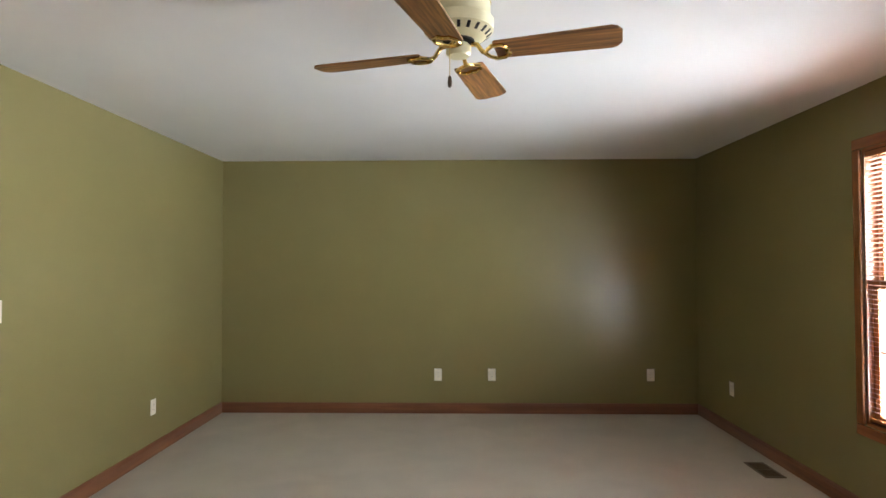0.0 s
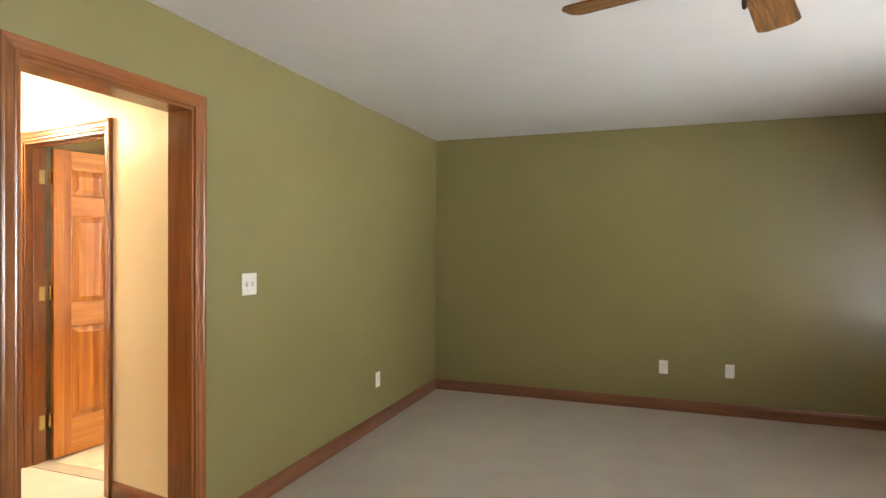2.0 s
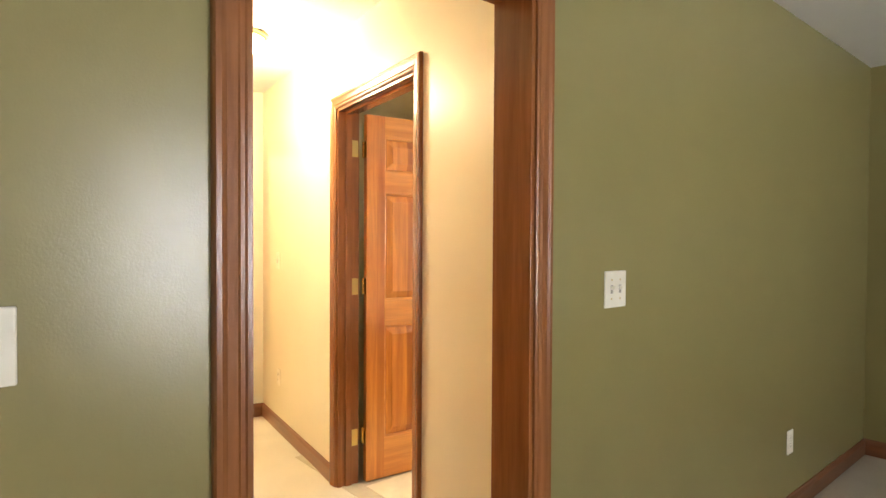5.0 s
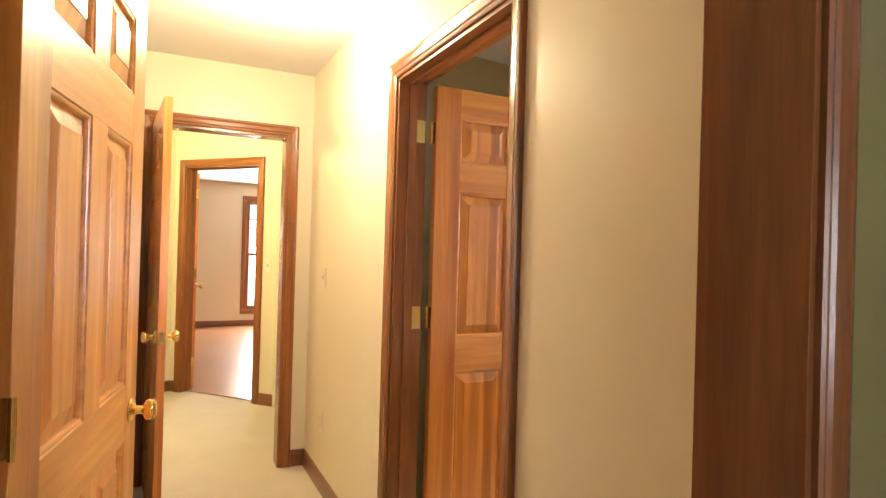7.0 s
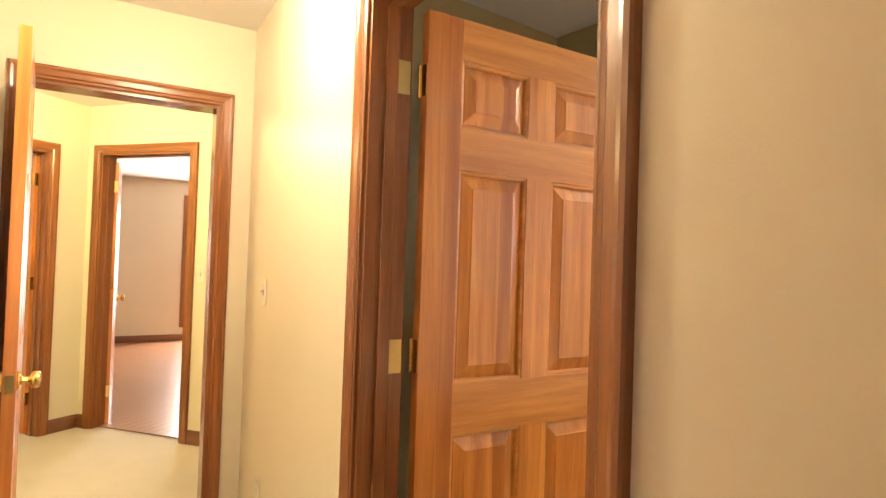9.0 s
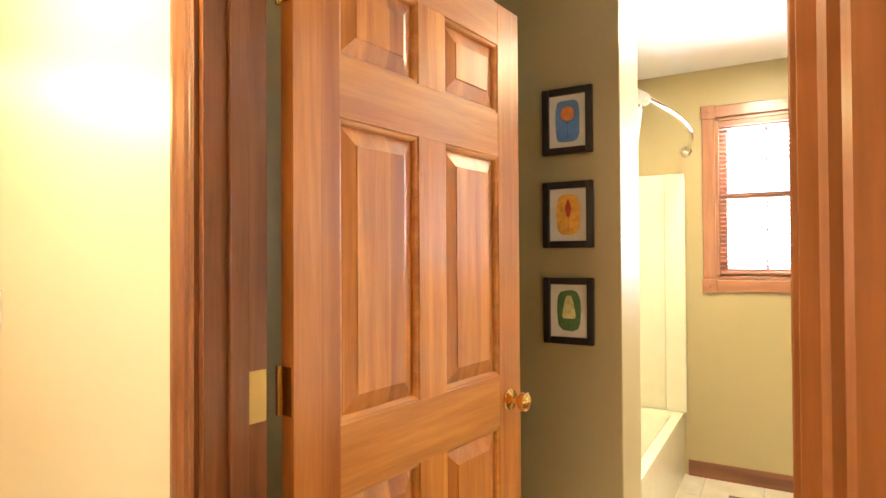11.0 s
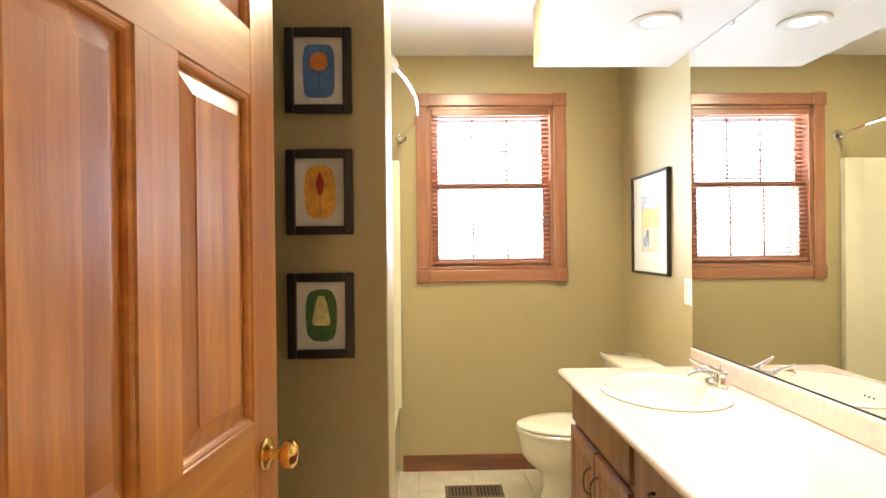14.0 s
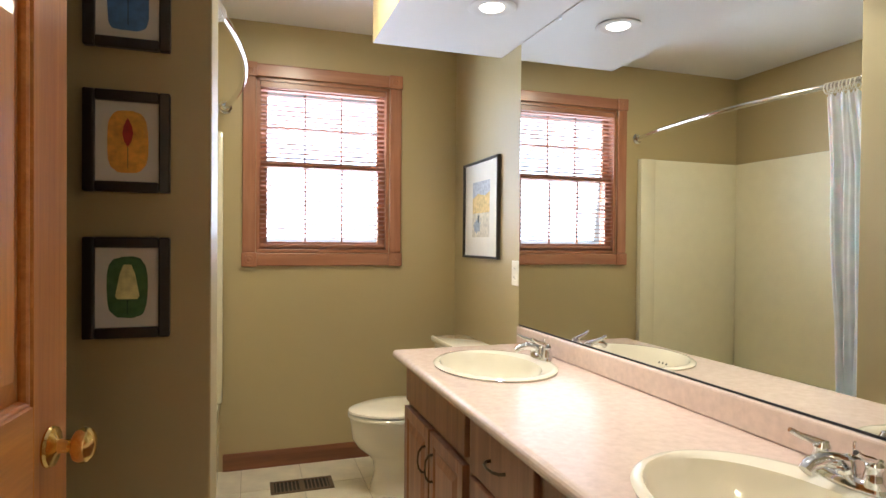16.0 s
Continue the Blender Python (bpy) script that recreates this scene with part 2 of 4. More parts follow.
def doorway(name, m, x0, x1, top, thick, sides=(1, 1), stop=True, mat=None, label="stained wooden door casing with moulded profile"):
    """Casing and jamb lining of an opening in a wall whose matrix is m (front at y = 0, wall towards -y)."""
    th = thing(name, m, label, "door frame", kind="structure")
    for side in range(2):
        if not sides[side]:
            continue
        def ring(x, z, wx, wz):
            out = []
            for w, d in CASE:
                y = d if side == 0 else -thick - d
                out.append((x + wx * w, y, z + wz * w))
            return out
        st = [ring(x0 + 0.004, 0, -1, 0), ring(x0 + 0.004, top - 0.004, -1, 1), ring(x1 - 0.004, top - 0.004, 1, 1), ring(x1 - 0.004, 0, 1, 0)]
        for nm, a, b, mt in (("side_casing", 0, 1, TRIM), ("head_casing", 1, 2, TRIMX), ("side_casing", 2, 3, TRIM)):
            part(nm, loft([st[a], st[b]]), mt, th)
    j = 0.018
    part("jamb", bx((x0 - 0.001, -thick - 0.002, 0), (x0 + j, 0.002, top - j), 0.001), TRIM, th)
    part("jamb", bx((x1 - j, -thick - 0.002, 0), (x1 + 0.001, 0.002, top - j), 0.001), TRIM, th)
    part("head_jamb", bx((x0, -thick - 0.002, top - j), (x1, 0.002, top + 0.001), 0.001), TRIMX, th)
    if stop:
        y0, y1 = -thick + 0.040, -thick + 0.075
        part("door_stop", bx((x0 + j, y0, 0), (x0 + j + 0.011, y1, top - j - 0.011), 0.002), TRIM, th)
        part("door_stop", bx((x1 - j - 0.011, y0, 0), (x1 - j, y1, top - j - 0.011), 0.002), TRIM, th)
        part("door_stop", bx((x0 + j, y0, top - j - 0.011), (x1 - j, y1, top - j), 0.002), TRIMX, th)
    return th


def baseboard(p, q, label="stained wooden baseboard"):
    """Along a wall's front, from p to q; the room is on the left hand."""
    length = (Vector(q) - Vector(p)).length
    bm = loft([[(x, d, z) for z, d in BASE] for x in (0, length)])
    ob = part("baseboard", bm, BASEW)
    ob.matrix_basis = frame_at(p, q)
    return tagged(ob, label, "baseboard", kind="structure")


def raised_panel(x0, x1, z0, z1, t):
    """A raised door panel with a sloped border on both faces."""
    bm = bmesh.new()
    for s in (1, -1):
        r = []
        for inset, y in ((-0.004, t / 2 - 0.0155), (0.010, t / 2 - 0.016), (0.049, t / 2 - 0.0045), (0.050, t / 2 - 0.002)):
            r.append([(x0 + inset, s * y, z0 + inset), (x1 - inset, s * y, z0 + inset), (x1 - inset, s * y, z1 - inset), (x0 + inset, s * y, z1 - inset)])
        loft(r, cap0=True, cap1=True, bm=bm)
    return bm


def sticking(x0, x1, z0, z1, t):
    """The moulded inner edge round a panel, on both faces."""
    bm = bmesh.new()
    for s in (1, -1):
        r = []
        for inset, y in ((0.0, t / 2 - 0.0005), (0.002, t / 2 - 0.004), (0.005, t / 2 - 0.004), (0.009, t / 2 - 0.006), (0.012, t / 2 - 0.011), (0.013, t / 2 - 0.0165)):
            r.append([(x0 + inset, s * y, z0 + inset), (x1 - inset, s * y, z0 + inset), (x1 - inset, s * y, z1 - inset), (x0 + inset, s * y, z1 - inset)])
        loft(r, cap0=False, cap1=False, bm=bm)
    return bm


KNOB = [(0.031, 0.0), (0.032, 0.003), (0.030, 0.007), (0.017, 0.010), (0.011, 0.014), (0.010, 0.028), (0.014, 0.033), (0.024, 0.038), (0.0275, 0.047), (0.026, 0.056), (0.018, 0.062), (0.0, 0.064)]


def six_panel_door(name, m, w, label, h=2.03, t=0.035, knob_z=0.93, hinge_side=1, knob=True):
    """Hinged at x = 0, the leaf runs along +x and is centred on y = 0."""
    th = thing(name, m, label, "door", group="six-panel doors")
    z0 = 0.012
    s, mid = 0.112, 0.100
    rails = [(z0, 0.235), (0.865, 1.005), (1.605, 1.725), (h - 0.115, h)]
    xs = [(s, (w - mid) / 2), ((w + mid) / 2, w - s)]
    part("stile", bx((0, -t / 2, z0), (s, t / 2, h), 0.0012), DOORZ, th)
    part("stile", bx((w - s, -t / 2, z0), (w, t / 2, h), 0.0012), DOORZ, th)
    for a, b in rails:
        part("rail", bx((s, -t / 2 + 0.0003, a), (w - s, t / 2 - 0.0003, b), 0.0006), DOORX, th)
    for (a, b), (c, d) in zip(rails, rails[1:]):
        part("mullion", bx(((w - mid) / 2, -t / 2 + 0.0002, b), ((w + mid) / 2, t / 2 - 0.0002, c), 0.0006), DOORZ, th)
        for x0, x1 in xs:
            pn = part("panel", raised_panel(x0, x1, b, c, t), DOORZ, th)
            part("moulding", sticking(x0, x1, b, c, t), DOORX, pn)
    if knob:
        for sgn in (1, -1):
            k = part("knob", lathe(KNOB, pose(w - 0.062, sgn * t / 2, knob_z, -90 * sgn), 24), BRASS, th, "polished brass door knob", True)
        part("latch_plate", bx((w - 0.001, -0.012, knob_z - 0.028), (w + 0.0012, 0.012, knob_z + 0.028), 0.0005), BRASS, th)
    for hz in (0.26, 1.09, 1.84):
        y = hinge_side * t / 2
        hg = part("hinge", lathe([(0.0055, -0.045), (0.0055, 0.045)], pose(-0.003, y + hinge_side * 0.004, hz), 12), BRASS, th, "brass butt hinge", True)
        part("hinge_leaf", bx((-0.0022, -t / 2 + 0.004, hz - 0.044), (-0.0002, t / 2, hz + 0.044)), BRASS, hg)
    return th


# ---- large structure ----
HALL = pose(-2.93, 2.15, 0, 0, 0, -8.43)


def hp(lx, ly):
    v = HALL @ Vector((lx, ly, 0))
    return (v.x, v.y)


BX, BN = -2.185, 5.45

floor = part("floor", bx((-13.5, -2.2, -0.15), (2.8, 8.0, 0.0)), CARPET)
tagged(floor, "plush beige wall-to-wall carpet, lightly trodden", "carpet", kind="structure")
ceiling = part("ceiling", bx((-13.5, -2.2, 2.44), (2.8, 8.0, 2.6)), WHITE)
tagged(ceiling, "flat white painted ceiling", "ceiling", kind="structure")

wall("wall_south", (-2.11, -1.9), (2.47, -1.9), 0.14, OLIVE, OLIVE, label="olive green painted bedroom wall")
# the first opening is for a window added out of view to let in light
wall("wall_east", (2.47, -1.9), (2.47, 5.1), 0.16, OLIVE, OLIVE, [(0.50, 1.345, 0.53, 2.08), (3.875, 4.72, 0.53, 2.08)], label="olive green painted bedroom wall with one window and an added unseen one")
wall("wall_north", (2.63, 5.1), (-2.11, 5.1), 0.14, OLIVE, OLIVE, label="olive green painted bedroom wall")
wall("wall_west", (-2.11, 2.05), (-2.11, -1.9), 0.14, OLIVE, CREAM, [(0.145, 0.955, -0.02, 2.05)], label="olive green wall with a cased opening to the hall")
wall("wall_bath_east", (-2.11, BN + 0.12), (-2.11, 2.05), -2.11 - BX, OLIVE, BATHGREEN, label="wall between bedroom and bathroom, olive and khaki")
wall("wall_hall_north", hp(0.69, 0), hp(-2.50, 0), 0.115, CREAM, BATHGREEN, [(0.725, 1.585, -0.02, 2.05)], label="cream painted hall wall with bathroom doorway")
wall("wall_hall_west", hp(-2.38, 0), hp(-2.38, -2.2), 0.12, CREAM, CREAM, [(0.15, 0.91, -0.02, 2.05)], label="cream painted hall end wall with doorway")
wall("wall_hall_south", hp(-2.38, -1.05), hp(0.86, -1.05), 0.12, CREAM, CREAM, [(1.90, 2.68, -0.02, 2.05)], label="cream painted hall wall with closet doorway")
wall("wall_closet", hp(-0.9, -1.75), hp(0.75, -1.75), 0.1, CREAM, CREAM, label="cream closet back wall")
wall("wall_closet_side", hp(-0.9, -1.17), hp(-0.9, -1.75), 0.1, CREAM, CREAM, label="cream closet side wall")
wall("wall_bath_north", (BX, BN), (-4.35, BN), 0.16, BATHGREEN, BATHGREEN, [(BX + 2.60, BX + 3.335, 1.19, 2.14)], label="khaki painted bathroom wall with window")
wall("wall_bath_west", (-4.35, BN), (-4.35, 2.47), 0.12, BATHGREEN, BATHGREEN, label="khaki painted bathroom wall")
pw = part("wall_picture", bx((-4.35, 3.62, 0), (-3.455, 3.90, 2.44), 0.004), BATHGREEN)
tagged(pw, "khaki painted end wall of the tub alcove", "wall", kind="structure")
sfbm = bx((-2.835, 2.262, 2.165), (BX - 0.002, 4.78, 2.439), 0.003)
bmesh.ops.recalc_face_normals(sfbm, faces=sfbm.faces)
for f in sfbm.faces:
    f.material_index = 1 if abs(f.normal.z) < 0.5 else 0
sf = part("soffit", sfbm, [WHITE, BATHGREEN])
tagged(sf, "dropped soffit, white below and khaki on its sides", "soffit", kind="structure")

# beyond the hall
C, D = (-7.656, 2.086), (-6.70, 2.743)
E = (C[0] + 0.788, C[1] - 1.558)
wall("wall_far_left", C, E, 0.12, CREAM, CREAM, [(0.28, 1.04, -0.02, 2.05)], label="cream painted far hall wall")
wall("wall_far_angled", D, C, 0.12, CREAM, TANWALL, [(0.20, 1.033, -0.02, 2.08)], label="cream painted angled wall with doorway")
wall("wall_far_north", (-5.2, 2.93), D, 0.12, CREAM, TANWALL, [(0.50, 1.25, -0.02, 2.07)], label="cream painted far hall wall")
wall("wall_far_close", hp(-4.95, -2.2), hp(-2.5, -2.2), 0.12, CREAM, CREAM, label="cream painted far hall wall")
wall("wall_far_room_west", hp(-9.15, 3.4), hp(-9.15, -2.3), 0.14, TANWALL, TANWALL, [(1.99, 2.98, 0.28, 2.15)], label="tan painted wall of the far room")
wall("wall_far_room_north", hp(-2.9, 3.4), hp(-9.15, 3.4), 0.12, TANWALL, TANWALL, label="tan painted wall of the far room")
wall("wall_far_room_south", hp(-9.15, -2.2), hp(-4.95, -2.2), 0.12, TANWALL, TANWALL, label="tan painted wall of the far room")
wall("wall_far_room_east", hp(-2.62, 0.3), hp(-2.62, 3.4), 0.12, TANWALL, TANWALL, label="tan painted wall of the far room")

# openings
MW = frame_at((-2.11, 2.05), (-2.11, -1.9))
doorway("door_frame_1", MW, 0.145, 0.955, 2.05, 0.14, stop=False)
MN = frame_at(hp(0.69, 0), hp(-2.5, 0))
df = doorway("door_frame_2", MN, 0.725, 1.585, 2.05, 0.115)
for hz in (0.26, 1.09, 1.84):
    part("hinge_plate", bx((1.5645, -0.114, hz - 0.045), (1.5675, -0.077, hz + 0.045), 0.0006), DBRASS, df, "brass hinge plate")
MHW = frame_at(hp(-2.38, 0), hp(-2.38, -2.2))
doorway("door_frame_3", MHW, 0.15, 0.91, 2.05, 0.12, stop=False)
MHS = frame_at(hp(-2.38, -1.05), hp(0.86, -1.05))
doorway("door_frame_4", MHS, 1.90, 2.68, 2.05, 0.12, (1, 0))
MFL = frame_at(C, E)
doorway("door_frame_5", MFL, 0.28, 1.04, 2.05, 0.12, (1, 0))
MFA = frame_at(D, C)
doorway("door_frame_6", MFA, 0.20, 1.033, 2.08, 0.12)
MFN = frame_at((-5.2, 2.93), D)
doorway("door_frame_7", MFN, 0.50, 1.25, 2.07, 0.12, (1, 0))

# baseboards
for a, b in (((-2.11, 1.042), (-2.11, -1.9)), ((-2.11, 5.1), (-2.11, 1.968)), ((2.47, 5.1), (-2.11, 5.1)), ((2.47, -1.9), (2.47, 5.1)), ((-2.11, -1.9), (2.47, -1.9)),
             (hp(0.69, 0), hp(0.029, 0)), (hp(-0.958, 0), hp(-2.38, 0)), (hp(-2.38, 0), hp(-2.38, -0.087)), (hp(-2.38, -0.973), hp(-2.38, -1.05)),
             (hp(-2.38, -1.05), hp(-0.545, -1.05)), (hp(0.365, -1.05), hp(0.86, -1.05)),
             (C, (C[0] + 0.099, C[1] - 0.196)), (D, (D[0] - 0.115, D[1] - 0.079)), ((C[0] + 0.054, C[1] + 0.037), C),
             (hp(-9.15, 3.4), hp(-9.15, -2.2)), (hp(-2.9, 3.4), hp(-9.15, 3.4)),
             ((BX, BN), (-3.50, BN)), ((-4.35, 3.62), (-3.455, 3.62))):
    baseboard(a, b)


# ---- windows ----
def window(name, m, x0, x1, z0, z1, thick, label, wz, wx, grid=(3, 2), slat=0.026, blind_to=1.0, blocks=True, casing=0.072):
    """Double-hung window in a wall with front at y = 0 and wall towards -y: casing, sashes, muntins, panes and a slatted blind."""
    th = thing(name, m, label, "window", kind="structure")
    c = casing
    for sx in (0, 1):
        xa = x0 - c if sx == 0 else x1 + 0.003
        part("side_casing", bx((xa, 0.001, z0 - 0.003), (xa + c - 0.003, 0.019, z1), 0.005), wz, th)
        part("jamb", bx((x0 - 0.002 if sx == 0 else x1 - 0.016, -thick, z0), (x0 + 0.016 if sx == 0 else x1 + 0.002, 0.001, z1)), wz, th)
    part("head_casing", bx((x0 - c, 0.001, z1 + 0.002), (x1 + c, 0.020, z1 + c), 0.005), wx, th)
    part("sill_casing", bx((x0 - c, 0.001, z0 - c - 0.004), (x1 + c, 0.020, z0 - 0.006), 0.005), wx, th)
    part("head_jamb", bx((x0, -thick, z1 - 0.016), (x1, 0.001, z1 + 0.002)), wx, th)
    part("window_sill", bx((x0, -thick, z0 - 0.005), (x1, 0.004, z0 + 0.016), 0.004), wx, th)
    if blocks:
        for xa in (x0 - c - 0.004, x1 - 0.004):
            for za in (z0 - c - 0.008, z1 - 0.002):
                b = part("corner_block", bx((xa, 0.001, za), (xa + c + 0.008, 0.027, za + c + 0.006), 0.004), wz, th)
                part("rosette", lathe([(0.026, 0.0), (0.026, 0.003), (0.020, 0.005), (0.012, 0.003), (0.006, 0.006), (0.0, 0.007)], pose(xa + c / 2 + 0.004, 0.0265, za + c / 2 + 0.003, -90), 20), wz, b, "", True)
    zm = (z0 + z1) / 2 + 0.01
    for (a, b, y) in ((zm - 0.02, z1 - 0.016, -0.098), (z0 + 0.016, zm + 0.02, -0.064)):
        xl, xr, s = x0 + 0.016, x1 - 0.016, 0.042
        sh = part("sash", bx((xl, y, a), (xl + s, y + 0.032, b), 0.003), wz, th)
        part("stile", bx((xr - s, y, a), (xr, y + 0.032, b), 0.003), wz, sh)
        part("rail", bx((xl + s, y, a), (xr - s, y + 0.032, a + s), 0.003), wx, sh)
        part("rail", bx((xl + s, y, b - s), (xr - s, y + 0.032, b), 0.003), wx, sh)
        nx, nz = grid
        for i in range(1, nx):
            xx = xl + s + (xr - xl - 2 * s) * i / nx
            part("muntin", bx((xx - 0.005, y + 0.006, a + s), (xx + 0.005, y + 0.024, b - s), 0.002), wz, sh)
        for i in range(1, nz):
            zz = a + s + (b - a - 2 * s) * i / nz
            part("muntin", bx((xl + s, y + 0.007, zz - 0.005), (xr - s, y + 0.023, zz + 0.005), 0.002), wx, sh)
        pane = part("pane", bx((xl + s - 0.004, y + 0.013, a + s - 0.004), (xr - s + 0.004, y + 0.017, b - s + 0.004)), GLASS, sh)
        pane.visible_shadow = False
    bl = thing("window_blind", m, "open slatted wooden blind hanging inside the window", "blind")
    part("headrail", bx((x0 + 0.02, -0.030, z1 - 0.05), (x1 - 0.02, -0.002, z1 - 0.018), 0.002), wx, bl)
    bot = z1 - 0.05 - (z1 - z0 - 0.09) * blind_to
    n = int((z1 - 0.06 - bot) / slat)
    me = None
    for i in range(n):
        zz = z1 - 0.066 - i * slat
        if me is None:
            first = part("slat", bx((x0 + 0.022, -0.0125, -0.0007), (x1 - 0.022, 0.0125, 0.0007)), BLIND, bl)
            me = first.data
            ob = first
        else:
            ob = new("slat", me)
            ob.parent = bl
        ob.matrix_basis = pose(0, -0.0155, zz, 13)
    part("bottom_rail", bx((x0 + 0.022, -0.027, bot - 0.012), (x1 - 0.022, -0.004, bot + 0.004), 0.002), wx, bl)
    for k in (0.14, 0.5, 0.86):
        xx = x0 + (x1 - x0) * k
        part("ladder_cord", tube([(xx, -0.002, z1 - 0.05), (xx, -0.002, bot)], 0.0009, 5), BLIND, bl)
    return th


MBN = frame_at((BX, BN), (-4.35, BN))
window("window_1", MBN, BX + 2.60, BX + 3.335, 1.19, 2.14, 0.16, "pine-trimmed double-hung bathroom window with rosette corners", WINW, WINX)
MBE = frame_at((2.47, -1.9), (2.47, 5.1))
window("window_2", MBE, 3.875, 4.72, 0.53, 2.08, 0.16, "dark-trimmed double-hung bedroom window with open blind", TRIM, TRIMX, blocks=False, casing=0.062)
# added unseen window, only there to frame the extra bedroom light
window("added_window", MBE, 0.50, 1.345, 0.53, 2.08, 0.16, "dark-trimmed double-hung bedroom window with open blind", TRIM, TRIMX, blocks=False, casing=0.062)
window("window_4", frame_at(hp(-9.15, 3.4), hp(-9.15, -2.3)), 1.99, 2.98, 0.28, 2.15, 0.14, "tall wood-trimmed window of the far room", TRIM, TRIMX, blocks=False, blind_to=0.15)

# bright daylight outside; the last plane stands behind the added unseen window
for nm, m in (("backdrop_1", pose(-3.0, 7.6, 1.8, 90)), ("backdrop_2", pose(4.6, 3.5, 1.5, 90, 0, 90)), ("backdrop_3", pose(-14.4, 4.6, 1.5, 90, 0, 90)), ("added_window_backdrop", pose(4.6, -1.2, 1.5, 90, 0, 90))):
    bm = bmesh.new()
    bmesh.ops.create_grid(bm, x_segments=1, y_segments=1, size=2.2)
    b = part(nm, bm, DAYGLOW)
    b.matrix_basis = m
    tagged(b, "overexposed white daylight outside the window", "sky", kind="structure")

# ---- doors ----
hx, hy = hp(-0.866, 0.140)
six_panel_door("bathroom_door", pose(hx, hy, 0, 0, 0, 83.3) @ pose(0.012, 0.0, 0), 0.81, "open six-panel honey pine bathroom door with brass knob", hinge_side=1)
x3, y3 = hp(-2.375, -0.89)
six_panel_door("hall_door", pose(x3, y3, 0, 0, 0, -8.43 + 5.0), 0.735, "open six-panel pine door at the hall end with brass knobs", hinge_side=-1)
x4, y4 = hp(0.275, -1.03)
six_panel_door("closet_door", pose(x4, y4, 0, 0, 0, 180 - 8.43 - 10.0), 0.755, "ajar six-panel pine closet door with brass knob", hinge_side=-1)
v = MFA @ Vector((1.011, -0.118, 0))
six_panel_door("far_room_door", pose(v.x, v.y, 0, 0, 0, 169.5), 0.75, "open six-panel door into the far room", hinge_side=1)
v = MFL @ Vector((0.305, -0.10, 0))
six_panel_door("far_hall_door", pose(v.x, v.y, 0, 0, 0, 203), 0.715, "open six-panel door off the far hall", hinge_side=1)


# ---- small fixtures ----
SLOT = plain("switch_slot", (0.30, 0.28, 0.24), 0.6)

def plate(name, m, label, toggles=0, outlet=False, w=0.072, h=0.116):
    """Wall plate on a wall with front at y = 0."""
    th = thing(name, m, label, "switch" if toggles else "outlet")
    part("cover", bx((-w / 2, 0.0, -h / 2), (w / 2, 0.006, h / 2), 0.003), IVORY, th)
    for i in range(toggles):
        x = (i - (toggles - 1) / 2) * 0.046
        part("slot", bx((x - 0.006, 0.0055, -0.013), (x + 0.006, 0.0066, 0.013)), SLOT, th)
        part("toggle", bx((x - 0.0045, 0.006, -0.002), (x + 0.0045, 0.018, 0.010), 0.0015), IVORY, th)
        for z in (-0.03, 0.03):
            part("screw", lathe([(0.003, 0), (0.003, 0.001), (0.0, 0.0014)], pose(x, 0.006, z, -90), 10), DBRASS, th)
    if outlet:
        for z in (-0.020, 0.020):
            r = part("receptacle", bx((-0.017, 0.0055, z - 0.014), (0.017, 0.0078, z + 0.014), 0.003), IVORY, th)
            for x in (-0.006, 0.006):
                part("slot", bx((x - 0.001, 0.0076, z - 0.003), (x + 0.001, 0.0081, z + 0.005)), BLACK, r)
    return th


MWB = frame_at((-2.11, 5.1), (-2.11, 1.968))
MBB = frame_at((2.47, 5.1), (-2.11, 5.1))
plate("light_switch", MWB @ pose(5.1 - 2.293, 0, 1.20), "ivory double toggle switch beside the hall opening", 2, w=0.116)
plate("light_switch", MWB @ pose(5.1 - 0.70, 0, 1.20), "ivory double toggle switch on the olive wall", 2, w=0.116)
plate("wall_outlet", MWB @ pose(5.1 - 3.823, 0, 0.365), "ivory duplex outlet low on the olive wall", outlet=True)
for x in (-0.009, 0.507, 2.02):
    plate("wall_outlet", MBB @ pose(2.47 - x, 0, 0.37), "ivory duplex outlet low on the olive wall", outlet=True)
plate("wall_outlet", MBE @ pose(4.421 + 1.9, 0, 0.385), "ivory duplex outlet low on the dim olive wall", outlet=True)
plate("light_switch", MN @ pose(0.69 + 1.99, 0, 1.19), "ivory toggle switch on the cream hall wall", 1)
plate("wall_outlet", MN @ pose(0.69 + 1.97, 0, 0.38), "ivory duplex outlet on the cream hall wall", outlet=True)
plate("light_switch", MFA @ pose(0.08, 0, 1.2), "ivory toggle switch beside the far door", 1)
MBEW = frame_at((BX, 2.05), (BX, BN))
plate("wall_outlet", MBEW @ pose(4.598 - 2.05, 0, 1.11), "ivory outlet beside the bathroom mirror", outlet=True)


